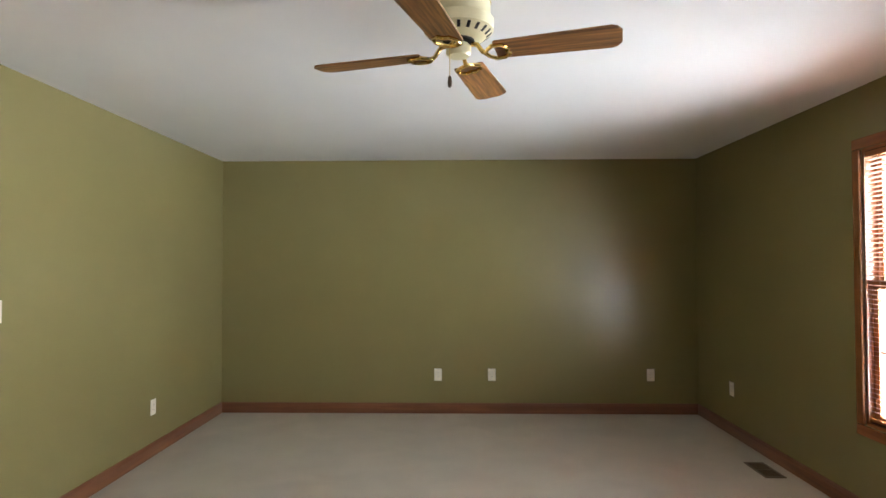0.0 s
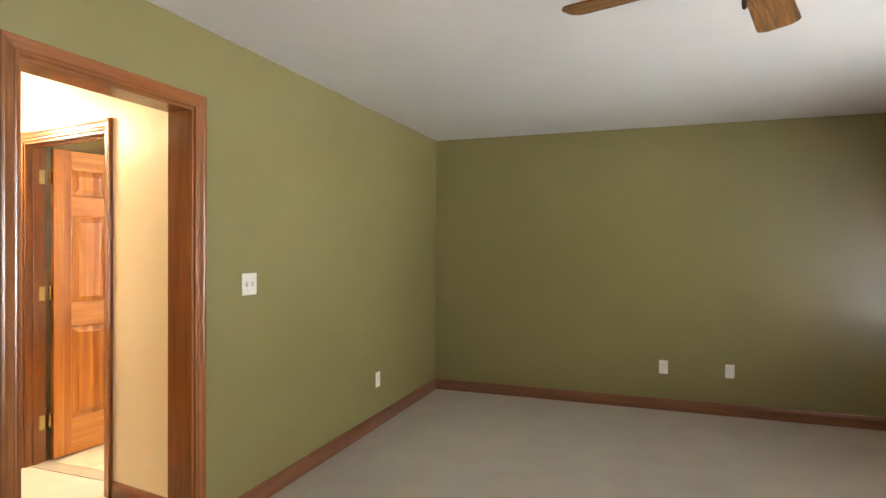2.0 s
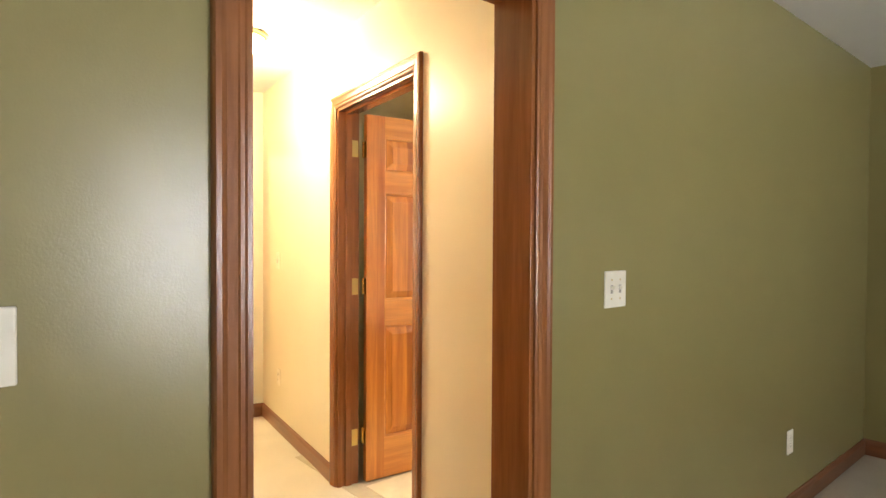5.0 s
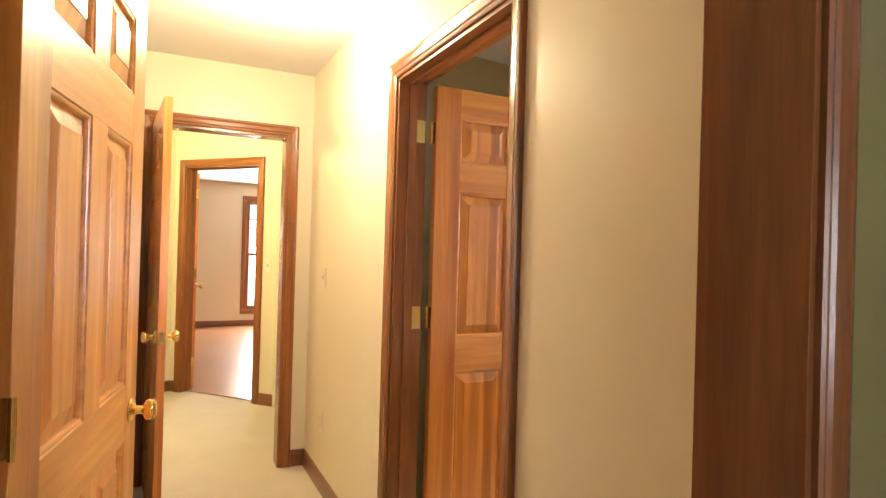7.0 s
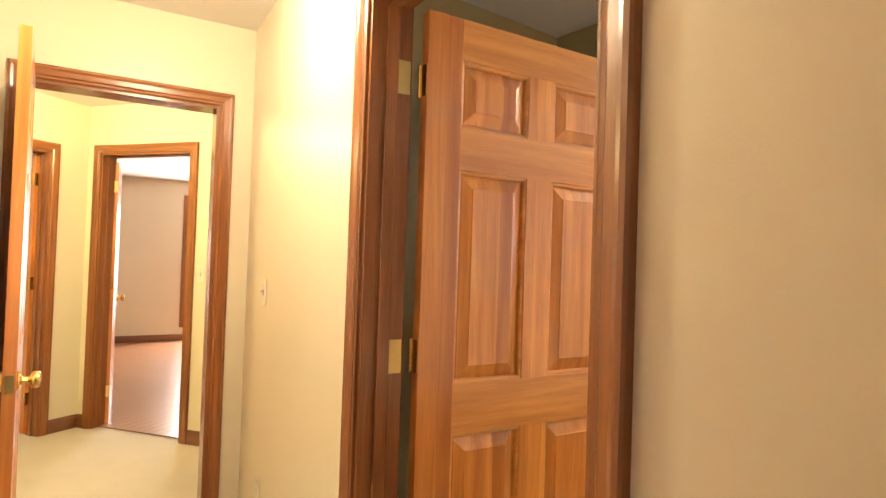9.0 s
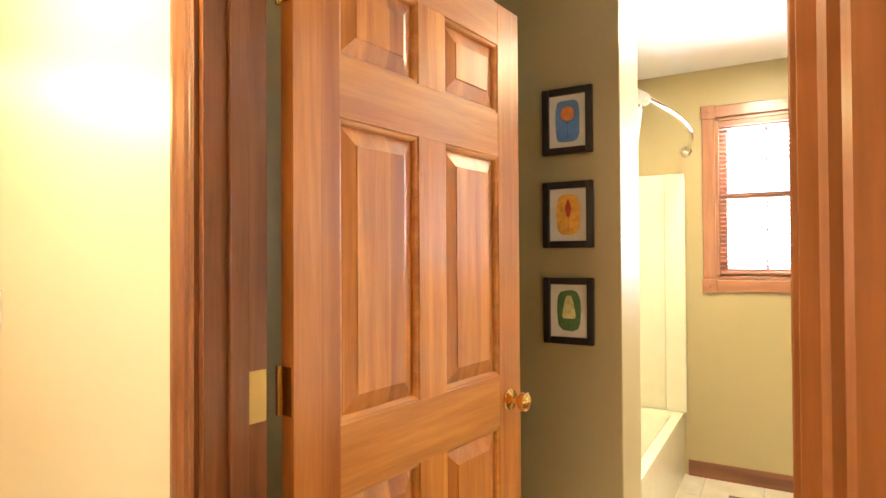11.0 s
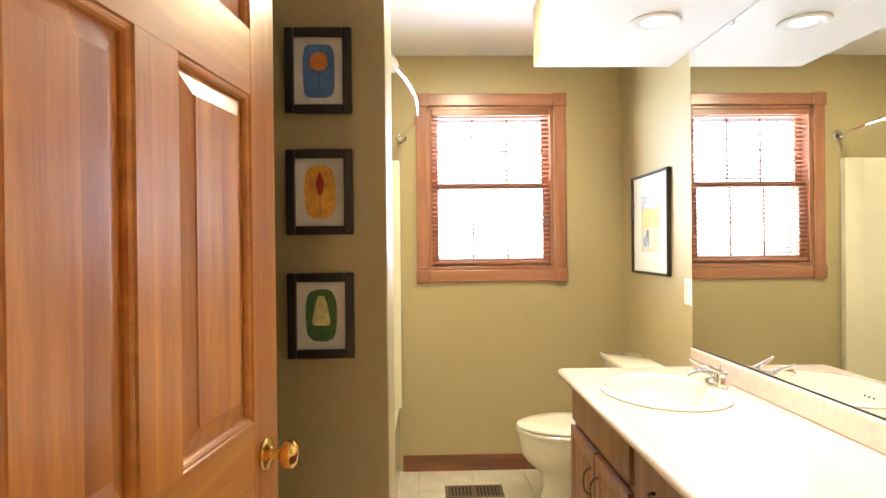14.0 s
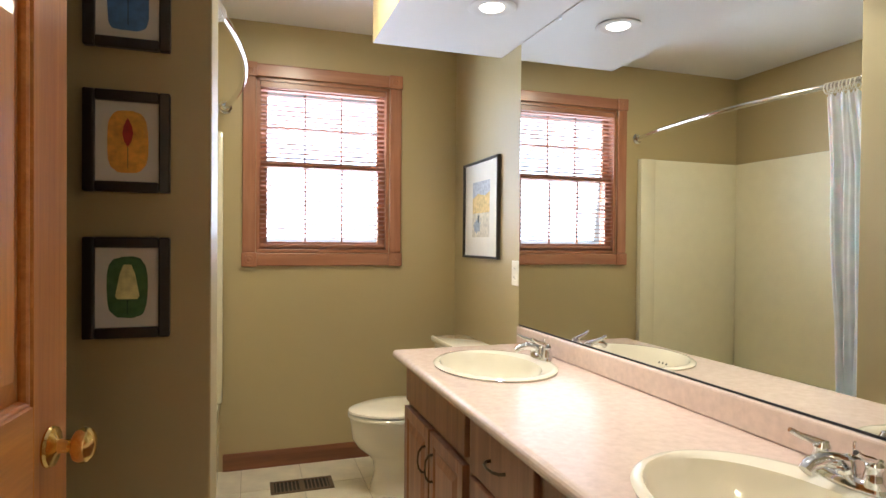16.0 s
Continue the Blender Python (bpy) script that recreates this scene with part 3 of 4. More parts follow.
def register(m, w, d, label, slats=12):
    th = thing("floor_register", m, label, "floor register")
    part("border", bx((-w / 2, -d / 2, 0.0), (w / 2, -d / 2 + 0.016, 0.007), 0.002), REGISTER, th)
    part("border", bx((-w / 2, d / 2 - 0.016, 0.0), (w / 2, d / 2, 0.007), 0.002), REGISTER, th)
    for x in (-w / 2, w / 2 - 0.02, -0.008):
        part("border", bx((x, -d / 2 + 0.016, 0.0), (x + (0.02 if x != -0.008 else 0.016), d / 2 - 0.016, 0.0068), 0.001), REGISTER, th)
    part("duct", bx((-w / 2 + 0.01, -d / 2 + 0.01, 0.0005), (w / 2 - 0.01, d / 2 - 0.01, 0.002)), BLACK, th)
    for i in range(slats):
        x = -w / 2 + 0.02 + (w - 0.04) * (i + 0.5) / slats
        part("slat", bx((x - 0.003, -d / 2 + 0.016, 0.002), (x + 0.003, d / 2 - 0.016, 0.006)), REGISTER, th)
    return th


register(pose(2.30, 3.60, 0.0, 0, 0, 90), 0.30, 0.14, "brown metal floor register set in the carpet", 14)
register(pose(-3.11, 5.14, 0.008), 0.31, 0.15, "brown metal floor register set in the bathroom floor", 14)

# ---- ceiling fan ----
FX, FY = 0.18, 1.62
fan = thing("ceiling_fan", pose(FX, FY, 2.44) @ Matrix.Diagonal((1.08, 1.08, 1.16, 1)), "ivory and brass ceiling fan with four oak blades", "ceiling fan")
part("canopy", lathe([(0.105, 0.0), (0.105, -0.02), (0.110, -0.03), (0.110, -0.075), (0.104, -0.085)], n=40), FANIVORY, fan, "ivory motor housing", True)
part("trim_ring", lathe([(0.107, -0.030), (0.1125, -0.033), (0.1125, -0.039), (0.107, -0.042)], n=40), DBRASS, fan, "", True)
part("motor_skirt", lathe([(0.104, -0.085), (0.122, -0.092), (0.120, -0.125), (0.085, -0.150), (0.06, -0.155)], n=40), FANIVORY, fan, "", True)
for i in range(20):
    a = 2 * math.pi * i / 20
    part("vent_slot", bx((-0.0012, -0.0055, -0.012), (0.0012, 0.0055, 0.012), 0.0006), BLACK, fan).matrix_basis = pose(0, 0, 0, 0, 0, math.degrees(a)) @ pose(0.1035, 0, -0.1370, 0, 54, 0)
part("hub", lathe([(0.05, -0.150), (0.055, -0.155), (0.055, -0.161), (0.045, -0.166)], n=30), BLACK, fan, "", True)
part("switch_housing", lathe([(0.034, -0.162), (0.036, -0.170), (0.043, -0.174), (0.043, -0.196), (0.036, -0.205), (0.0, -0.207)], n=30), FANIVORY, fan, "ivory switch housing", True)
part("pull_chain", tube([(-0.030, -0.030, -0.19), (-0.030, -0.030, -0.275)], 0.0012, 6), DBRASS, fan)
part("chain_fob", lathe([(0.002, -0.285), (0.006, -0.291), (0.0075, -0.306), (0.006, -0.320), (0.0, -0.324)], pose(-0.030, -0.030, 0.010), 14), BRONZE, fan, "", True)


def blade_mesh():
    bm = bmesh.new()
    out = [(0.128, -0.048), (0.134, -0.054), (0.505, -0.066), (0.522, -0.058), (0.537, -0.034), (0.537, 0.034), (0.522, 0.058), (0.505, 0.066), (0.134, 0.054), (0.128, 0.048)]
    return loft([[(x, y, -0.003) for x, y in out], [(x, y, 0.003) for x, y in out]], bm=bm)


for k in range(4):
    a = -16 + 90 * k
    base = pose(0, 0, -0.196, 0, 0, a) @ pose(0, 0, 0, -8)
    bl = part("blade", blade_mesh(), OAK, fan, "oak-veneered fan blade")
    bl.matrix_basis = base
    br = tube([(0.045, 0, 0.028), (0.065, 0, 0.024), (0.085, 0, -0.002), (0.100, 0, -0.008)], 0.008, 8)
    for s in (1, -1):
        tube([(0.095, 0, -0.008), (0.105, s * 0.022, -0.009), (0.125, s * 0.042, -0.008), (0.155, s * 0.040, -0.008), (0.176, s * 0.018, -0.008), (0.168, 0, -0.008)], 0.0065, 8, bm=br)
    bo = part("blade_iron", br, BRASS, fan, "polished brass blade bracket", True)
    bo.matrix_basis = base

# ---- hall lamp ----
lx, ly = hp(-1.14, -0.44)
hl = thing("ceiling_light", pose(lx, ly, 2.44), "glowing frosted dome ceiling light with brass rim", "ceiling light")
part("base", lathe([(0.12, 0), (0.13, -0.008), (0.13, -0.022), (0.12, -0.028)], n=32), BRASS, hl, "", True)
part("shade", lathe([(0.118, -0.024), (0.115, -0.05), (0.09, -0.080), (0.05, -0.096), (0.0, -0.10)], n=32), DOME, hl, "glowing frosted glass dome", True)
lamp("hall_lamp", "POINT", pose(lx, ly, 2.24), 52, WARM, 0.09)
lamp("far_hall_lamp", "POINT", pose(-6.4, 1.6, 2.25), 80, (1.0, 0.80, 0.38), 0.1)

# ---- bathroom floor ----
bf = part("bathroom_floor", bx((-4.35, 2.30, 0.0005), (BX, BN, 0.004)), GROUT)
tagged(bf, "cream square floor tiles with thin joints", "tile floor", kind="structure")
tm = None
for i in range(5):
    for j in range(10):
        x0, y0 = BX - 0.305 * (i + 1), BN - 0.305 * (j + 1)
        if x0 < -3.72 or y0 < 2.28:
            continue
        if tm is None:
            o = part("tile", bx((0.0015, 0.0015, 0), (0.3035, 0.3035, 0.004), 0.0012), VINYL, bf)
            tm = o.data
        else:
            o = new("tile", tm)
            o.parent = bf
        o.location = (x0, y0, 0.004)

# ---- vanity ----
CT, CF = 0.79, -2.788
FRX = -2.728


def cab_handle(parent, p, vertical=True):
    ax = Vector((0, 0, 1)) if vertical else Vector((0, 1, 0))
    p = Vector(p)
    o = Vector((-1, 0, 0))
    pts = [p - ax * 0.048, p - ax * 0.046 + o * 0.014, p - ax * 0.03 + o * 0.026, p + o * 0.030, p + ax * 0.03 + o * 0.026, p + ax * 0.046 + o * 0.014, p + ax * 0.048]
    return part("handle", tube(pts, lambda u: 0.0032 + 0.002 * abs(2 * u - 1), 8), BRONZE, parent, "dark bronze bow handle", True)


def cab_front(parent, name, y0, y1, z0, z1, border=0.055, raised=True):
    """A door or drawer front facing -x, with a raised panel."""
    x = FRX - 0.019
    ob = part(name, bx((x, y0, z0), (FRX - 0.0005, y1, z1), 0.004), VANW, parent)
    if raised:
        r = []
        for inset, xx in ((border - 0.012, x - 0.0002), (border - 0.004, x + 0.006), (border + 0.004, x + 0.006), (border + 0.030, x - 0.003), (border + 0.032, x - 0.003)):
            r.append([(xx, y0 + inset, z0 + inset), (xx, y1 - inset, z0 + inset), (xx, y1 - inset, z1 - inset), (xx, y0 + inset, z1 - inset)])
        # groove and field stand just proud of the slab
        r = [[(px - 0.0065, py, pz) for px, py, pz in ring] for ring in r]
        part("raised_panel", loft(r, cap0=False), VANW, ob)
        for a, b, c, d in ((y0, y0 + border - 0.012, z0, z1), (y1 - border + 0.012, y1, z0, z1), (y0 + border - 0.012, y1 - border + 0.012, z0, z0 + border - 0.012), (y0 + border - 0.012, y1 - border + 0.012, z1 - border + 0.012, z1)):
            part("frame_member", bx((x - 0.007, a, c), (x + 0.001, b, d), 0.002), VANW, ob)
    return ob


def cabinet(y0, y1, label, doors):
    th = thing("vanity_cabinet", pose(0, 0, 0), label, "cabinet", group="vanity cabinets")
    top = CT - 0.036
    for a, b in ((y0 + 0.0005, y0 + 0.018), (y1 - 0.018, y1 - 0.0005)):
        part("side_panel", bx((FRX + 0.019, a, 0.09), (BX - 0.002, b, top), 0.001), VANW, th)
    part("bottom_panel", bx((FRX + 0.019, y0 + 0.019, 0.09), (BX - 0.002, y1 - 0.019, 0.106)), VANW, th)
    part("face_frame", bx((FRX, y0 + 0.0005, 0.09), (FRX + 0.0185, y1 - 0.0005, top), 0.001), VANW, th)
    # recess shade is put into the near-black colour of this board
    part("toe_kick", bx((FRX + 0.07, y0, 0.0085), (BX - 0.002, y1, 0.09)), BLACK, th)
    g = 0.02
    if doors:
        fz = 0.585
        cab_front(th, "false_drawer", y0 + g, y1 - g, fz + 0.012, CT - 0.045, raised=False)
        ym = (y0 + y1) / 2
        for a, b, hy in ((y0 + g, ym - 0.008, ym - 0.045), (ym + 0.008, y1 - g, ym + 0.045)):
            d = cab_front(th, "door", a, b, 0.11, fz - 0.01)
            cab_handle(d, (FRX - 0.025, hy, fz - 0.13))
    else:
        zs = [(0.11, 0.335), (0.350, 0.560), (0.575, CT - 0.045)]
        for a, b in zs:
            d = cab_front(th, "drawer", y0 + g, y1 - g, a, b, raised=False)
            cab_handle(d, (FRX - 0.019, (y0 + y1) / 2, (a + b) / 2), False)
    return th


VS = 2.30
cabinet(3.75, 4.48, "brown oak sink cabinet with two raised-panel doors", True)
cabinet(3.30, 3.75, "brown oak cabinet with three drawers", False)
cabinet(2.56, 3.30, "brown oak sink cabinet with two raised-panel doors", True)

SINKS = [(-2.495, 4.13), (-2.495, 2.90)]
RX, RY = 0.222, 0.272


def countertop():
    bm = bmesh.new()
    bot = CT - 0.036
    x0, x1 = CF + 0.018, BX - 0.002
    ys = [VS]
    for sx, sy in sorted(SINKS, key=lambda s: s[1]):
        ys += [sy - RY - 0.03, sy + RY + 0.03]
    ys.append(4.54)
    for i, (a, b) in enumerate(zip(ys, ys[1:])):
        if i % 2 == 0:
            v = [bm.verts.new(p) for p in ((x0, a, CT), (x1, a, CT), (x1, b, CT), (x0, b, CT))]
            bm.faces.new(v)
        else:
            sx, sy = SINKS[0][0], (a + b) / 2
            n = 40
            inner, outer = [], []
            angs = [2 * math.pi * k / n + 0.001 for k in range(n)]
            for t in angs:
                c, s = math.cos(t), math.sin(t)
                inner.append(bm.verts.new((sx + (RX - 0.02) * c, sy + (RY - 0.02) * s, CT)))
                k = min(((x1 - sx) if c > 0 else (sx - x0)) / max(abs(c), 1e-6), (b - sy) / max(abs(s), 1e-6))
                outer.append(bm.verts.new((sx + k * c, sy + k * s, CT)))
            for k in range(n):
                bm.faces.new((inner[k], inner[(k + 1) % n], outer[(k + 1) % n], outer[k]))
            # corners
            for cx, cy in ((x0, a), (x1, a), (x1, b), (x0, b)):
                near = sorted(range(n), key=lambda k: (outer[k].co.x - cx) ** 2 + (outer[k].co.y - cy) ** 2)
                p = near[0]
                q = (p + 1) % n if (outer[(p + 1) % n].co - Vector((cx, cy, CT))).length < (outer[(p - 1) % n].co - Vector((cx, cy, CT))).length else (p - 1) % n
                cv = bm.verts.new((cx, cy, CT))
                bm.faces.new((cv, outer[p], outer[q]))
    prof = [(x0, CT)]
    for k in range(1, 9):
        t = math.pi * k / 8
        prof.append((x0 - 0.018 * math.sin(t), CT - 0.018 + 0.018 * math.cos(t)))
    rings = [[(x, y, z) for x, z in prof] for y in (VS, 4.54 - 0.012, 4.54)]
    for r0, r1 in zip(rings, rings[1:]):
        va, vb = [bm.verts.new(p) for p in r0], [bm.verts.new(p) for p in r1]
        for k in range(len(va) - 1):
            bm.faces.new((va[k], va[k + 1], vb[k + 1], vb[k]))
    v = [bm.verts.new(p) for p in ((x0, 4.54, CT), (x1, 4.54, CT), (x1, 4.54, bot), (x0, 4.54, bot), *[(x, 4.54, z) for x, z in prof[-2:0:-1]])]
    bm.faces.new(v)
    v = [bm.verts.new(p) for p in ((x0, VS, bot), (x1, VS, bot), (x1, VS, CT), (x0, VS, CT))]
    bm.faces.new(v)
    return bm


ct = thing("countertop", pose(0, 0, 0), "pink-beige laminate vanity top with rolled front edge", "countertop")
cobm = countertop()
part("worktop", cobm, LAMINATE, ct)
part("backsplash", bx((BX - 0.024, VS, CT + 0.0005), (BX - 0.0015, 4.54, CT + 0.082), 0.006), LAMINATE, ct)


def sink(cx, cy):
    th = thing("sink", pose(cx, cy, CT), "cream oval drop-in porcelain sink", "sink", group="vanity sinks")
    prof = [(RX, RY, 0.0008), (RX + 0.002, RY + 0.002, 0.006), (RX - 0.006, RY - 0.006, 0.012), (RX - 0.020, RY - 0.020, 0.012), (RX - 0.032, RY - 0.030, 0.004), (RX - 0.045, RY - 0.04, -0.03), (RX - 0.07, RY - 0.075, -0.09), (RX - 0.11, RY - 0.13, -0.125), (0.03, 0.03, -0.137), (0.022, 0.022, -0.140)]
    rings = []
    for k, (rx, ry, z) in enumerate(prof):
        ox = -0.018 if k >= 4 else 0
        rings.append(oval(ox, 0, z, rx - (0.012 if k >= 4 else 0), ry, 44))
    part("bowl", loft(rings, cap0=False), PORCELAIN, th, "", True)
    part("drain", lathe([(0.021, -0.139), (0.021, -0.1365), (0.014, -0.1365), (0.0, -0.138)], pose(-0.018, 0, 0)), CHROME, th, "", True)
    for y in (-0.022, 0.0, 0.022):
        part("overflow_hole", lathe([(0.005, 0), (0.004, 0.001)], pose(-0.158, y, -0.035, 0, 62, 0), 10), BLACK, th)
    return th


def faucet(cx, cy):
    th = thing("faucet", pose(cx, cy, CT + 0.012), "chrome two-handle bathroom faucet at the sink", "faucet", group="vanity faucets")
    part("base", loft([oval(0, 0, z, rx, ry, 28) for z, rx, ry in ((-0.0005, 0.027, 0.075), (0.008, 0.026, 0.074), (0.016, 0.022, 0.066), (0.020, 0.018, 0.05))]), CHROME, th, "", True)
    part("body", lathe([(0.022, 0.010), (0.021, 0.035), (0.018, 0.048), (0.0, 0.054)]), CHROME, th, "", True)
    part("spout", tube([(0.0, 0, 0.030), (-0.030, 0, 0.044), (-0.065, 0, 0.050), (-0.095, 0, 0.045), (-0.108, 0, 0.034)], lambda u: 0.017 - 0.005 * u, 12), CHROME, th, "", True)
    for s in (-1, 1):
        post = part("handle", lathe([(0.020, 0.010), (0.019, 0.030), (0.015, 0.042), (0.017, 0.050), (0.012, 0.060), (0.0, 0.062)], pose(0, s * 0.052, 0)), CHROME, th, "chrome lever handle", True)
        part("lever", tube([(0.0, s * 0.052, 0.054), (-0.022, s * 0.056, 0.064), (-0.050, s * 0.062, 0.074), (-0.070, s * 0.066, 0.086)], lambda u: 0.009 - 0.004 * u, 10), CHROME, post, "", True)
    part("lift_rod", tube([(0.016, 0, 0.04), (0.018, 0, 0.075)], 0.003, 8), CHROME, th, "", True)
    return th


for sx, sy in SINKS:
    sink(sx, sy)
    faucet(-2.285, sy + 0.03)

mirror = thing("wall_mirror", pose(0, 0, 0), "large frameless wall mirror above the vanity", "mirror")
part("glass", bx((BX - 0.0075, VS, CT + 0.086), (BX - 0.0015, 4.55, 2.161), 0.0008), MIRROR, mirror)
part("channel", bx((BX - 0.0095, VS, CT + 0.0825), (BX - 0.0015, 4.545, CT + 0.088)), BLACK, mirror, "thin dark edge under the mirror")
for y, z in ((4.20, 2.149), (3.2, 2.149)):
    part("clip", bx((BX - 0.012, y - 0.012, z), (BX - 0.0015, y + 0.012, z + 0.015), 0.002), CHROME, mirror)


def downlight(x, y):
    th = thing("recessed_light", pose(x, y, 2.165), "lit round recessed downlight with white trim", "ceiling light", group="soffit downlights")
    part("trim", lathe([(0.046, -0.0005), (0.092, -0.0005), (0.095, -0.005), (0.088, -0.009), (0.066, -0.006), (0.048, -0.002)], n=36), WHITE, th, "", True)
    part("lens", lathe([(0.050, -0.001), (0.043, -0.006), (0.0, -0.010)], n=36), LAMPGLOW, th, "glowing bulb face", True)
    lamp("downlight_bulb", "SPOT", pose(x, y, 2.125), 95, (1.0, 0.89, 0.72), 0.05)


for y in (4.22, 3.25):
    downlight(-2.48, y)
bl = thing("ceiling_light", pose(-3.10, 4.42, 2.44), "glowing flat round light on the bathroom ceiling", "ceiling light")
part("base", lathe([(0.13, 0), (0.135, -0.004), (0.125, -0.008)], n=32), WHITE, bl, "", True)
part("shade", lathe([(0.12, -0.006), (0.112, -0.012), (0.07, -0.018), (0.0, -0.020)], n=32), DOME, bl, "", True)
lamp("bath_ceiling_bulb", "AREA", pose(-3.10, 4.42, 2.412), 32, (1.0, 0.88, 0.60), 0.18)

# ---- toilet ----
TY = 4.98
tl = thing("toilet", pose(BX - 0.01, TY, 0.008) @ Matrix.Diagonal((1, 1, 0.965, 1)), "cream porcelain toilet with closed lid", "toilet")
part("tank", bx((-0.195, -0.235, 0.36), (-0.01, 0.235, 0.715), 0.02), PORCELAIN, tl, "", True)
part("tank_lid", bx((-0.210, -0.245, 0.716), (-0.004, 0.245, 0.750), 0.010), PORCELAIN, tl, "", True)
part("flush_lever", tube([(-0.197, 0.17, 0.66), (-0.215, 0.17, 0.66), (-0.218, 0.10, 0.652)], 0.006, 8), CHROME, tl, "", True)


def egg(z, back, front, half, n=36):
    c = (back + front) / 2
    out = []
    for i in range(n):
        a = 2 * math.pi * i / n
        x = c + (front - back) / 2 * math.cos(a)
        taper = 1 - 0.16 * max(0, -math.cos(a) * -1) ** 2
        out.append((-x, half * math.sin(a) * taper, z))
    return out


part("bowl", loft([egg(0.0, 0.18, 0.60, 0.125), egg(0.025, 0.18, 0.595, 0.12), egg(0.10, 0.19, 0.575, 0.110), egg(0.16, 0.19, 0.585, 0.115), egg(0.195, 0.18, 0.615, 0.132), egg(0.235, 0.17, 0.66, 0.158), egg(0.28, 0.165, 0.688, 0.174), egg(0.345, 0.165, 0.695, 0.180), egg(0.38, 0.165, 0.70, 0.183), egg(0.388, 0.17, 0.695, 0.178)]), PORCELAIN, tl, "", True)
part("seat", loft([egg(0.389, 0.20, 0.705, 0.183), egg(0.394, 0.196, 0.71, 0.188), egg(0.404, 0.196, 0.71, 0.188), egg(0.408, 0.20, 0.705, 0.184)]), PORCELAIN, tl, "", True)
part("lid", loft([egg(0.412, 0.20, 0.70, 0.180), egg(0.416, 0.195, 0.708, 0.187), egg(0.426, 0.197, 0.706, 0.185), egg(0.434, 0.22, 0.68, 0.165), egg(0.436, 0.30, 0.60, 0.10)]), PORCELAIN, tl, "", True)
for s in (-1, 1):
    part("hinge_cap", lathe([(0.016, 0.405), (0.016, 0.425), (0.0, 0.43)], pose(-0.205, s * 0.07, 0)), PORCELAIN, tl, "", True)

# ---- tub alcove ----
TX = -3.52
tub = thing("bathtub", pose(0, 0, 0), "cream fibreglass tub with moulded surround panels", "bathtub")
y0, y1 = 3.902, BN - 0.002


def rr(xa, xb, ya, yb, z, r=0.10, n=6):
    out = []
    for cx, cy, s in ((xb - r, yb - r, 0), (xa + r, yb - r, 90), (xa + r, ya + r, 180), (xb - r, ya + r, 270)):
        for k in range(n + 1):
            a = radians(s + 90 * k / n)
            out.append((cx + r * math.cos(a), cy + r * math.sin(a), z))
    return out


part("shell", loft([rr(-4.345, TX, y0, y1, 0.005, 0.02), rr(-4.345, TX + 0.004, y0, y1, 0.36, 0.02), rr(-4.345, TX, y0, y1, 0.385, 0.022), rr(-4.30, TX - 0.055, y0 + 0.05, y1 - 0.05, 0.385), rr(-4.28, TX - 0.075, y0 + 0.07, y1 - 0.08, 0.36), rr(-4.24, TX - 0.12, y0 + 0.14, y1 - 0.22, 0.09), rr(-4.20, TX - 0.16, y0 + 0.2, y1 - 0.3, 0.07)], cap0=True), FIBRE, tub, "", True)
part("surround_panel", bx((-4.346, y1 - 0.028, 0.386), (TX + 0.018, y1, 1.825), 0.008), FIBRE, tub, "", True)
part("surround_panel", bx((-4.346, y0, 0.386), (-4.318, y1 - 0.029, 1.825), 0.008), FIBRE, tub, "", True)
part("surround_panel", bx((-4.317, y0, 0.386), (TX + 0.018, y0 + 0.028, 1.825), 0.008), FIBRE, tub, "", True)
part("corner_flange", bx((TX - 0.10, y1 - 0.045, 0.386), (TX + 0.018, y1 - 0.027, 1.825), 0.010), FIBRE, tub, "", True)

rod = thing("shower_rod", pose(0, 0, 0), "curved chrome shower curtain rod", "shower rod")


def rod_at(u):
    return Vector((-3.495 + 0.105 * math.sin(math.pi * u) ** 0.9 if 0 < u < 1 else -3.495, 3.915 + (BN - 0.015 - 3.915) * u, 1.96))


part("bar", tube([rod_at(i / 30) for i in range(31)], 0.0125, 14), CHROME, rod, "", True)
for u, s in ((0, -1), (1, 1)):
    p = rod_at(u)
    part("flange", lathe([(0.034, 0), (0.034, 0.006), (0.024, 0.014), (0.020, 0.028), (0.0, 0.030)], Matrix.Translation((p.x, p.y + s * 0.013, p.z)) @ pose(0, 0, 0, 90 * s)), CHROME, rod, "", True)

cu = thing("shower_curtain", pose(0, 0, 0), "white fabric shower curtain bunched at the rod's end", "shower curtain")
bm = bmesh.new()
cols = []
NC, NR = 72, 16
for i in range(NC + 1):
    u = i / NC
    p = rod_at(0.012 + 0.085 * u)
    col = []
    for j in range(NR + 1):
        v = j / NR
        amp = 0.018 + 0.020 * v * (1 - 0.35 * v)
        x = p.x - 0.052 * min(1, 5 * v) - 0.012 + 0.8 * amp * (math.sin(2 * math.pi * 4 * u + 0.9 * math.sin(3 * v)) + 0.35 * math.sin(2 * math.pi * 9 * u + 2 * v)) * min(1, 0.35 + 3 * v)
        y = p.y + 0.020 * math.sin(math.pi * min(1, 1.6 * v)) * u - 0.05 * u * v * v + 0.008 * math.sin(9 * u + 4 * v)
        col.append(bm.verts.new((x, y, 1.925 - 1.62 * v - 0.01 * math.cos(16 * math.pi * u) * (1 - v))))
    cols.append(col)
for a, b in zip(cols, cols[1:]):
    for j in range(NR):
        bm.faces.new((a[j], a[j + 1], b[j + 1], b[j]))
cl = part("cloth", bm, CURTAIN, cu, "", True)
so = cl.modifiers.new("thick", "SOLIDIFY")
so.thickness = 0.0015
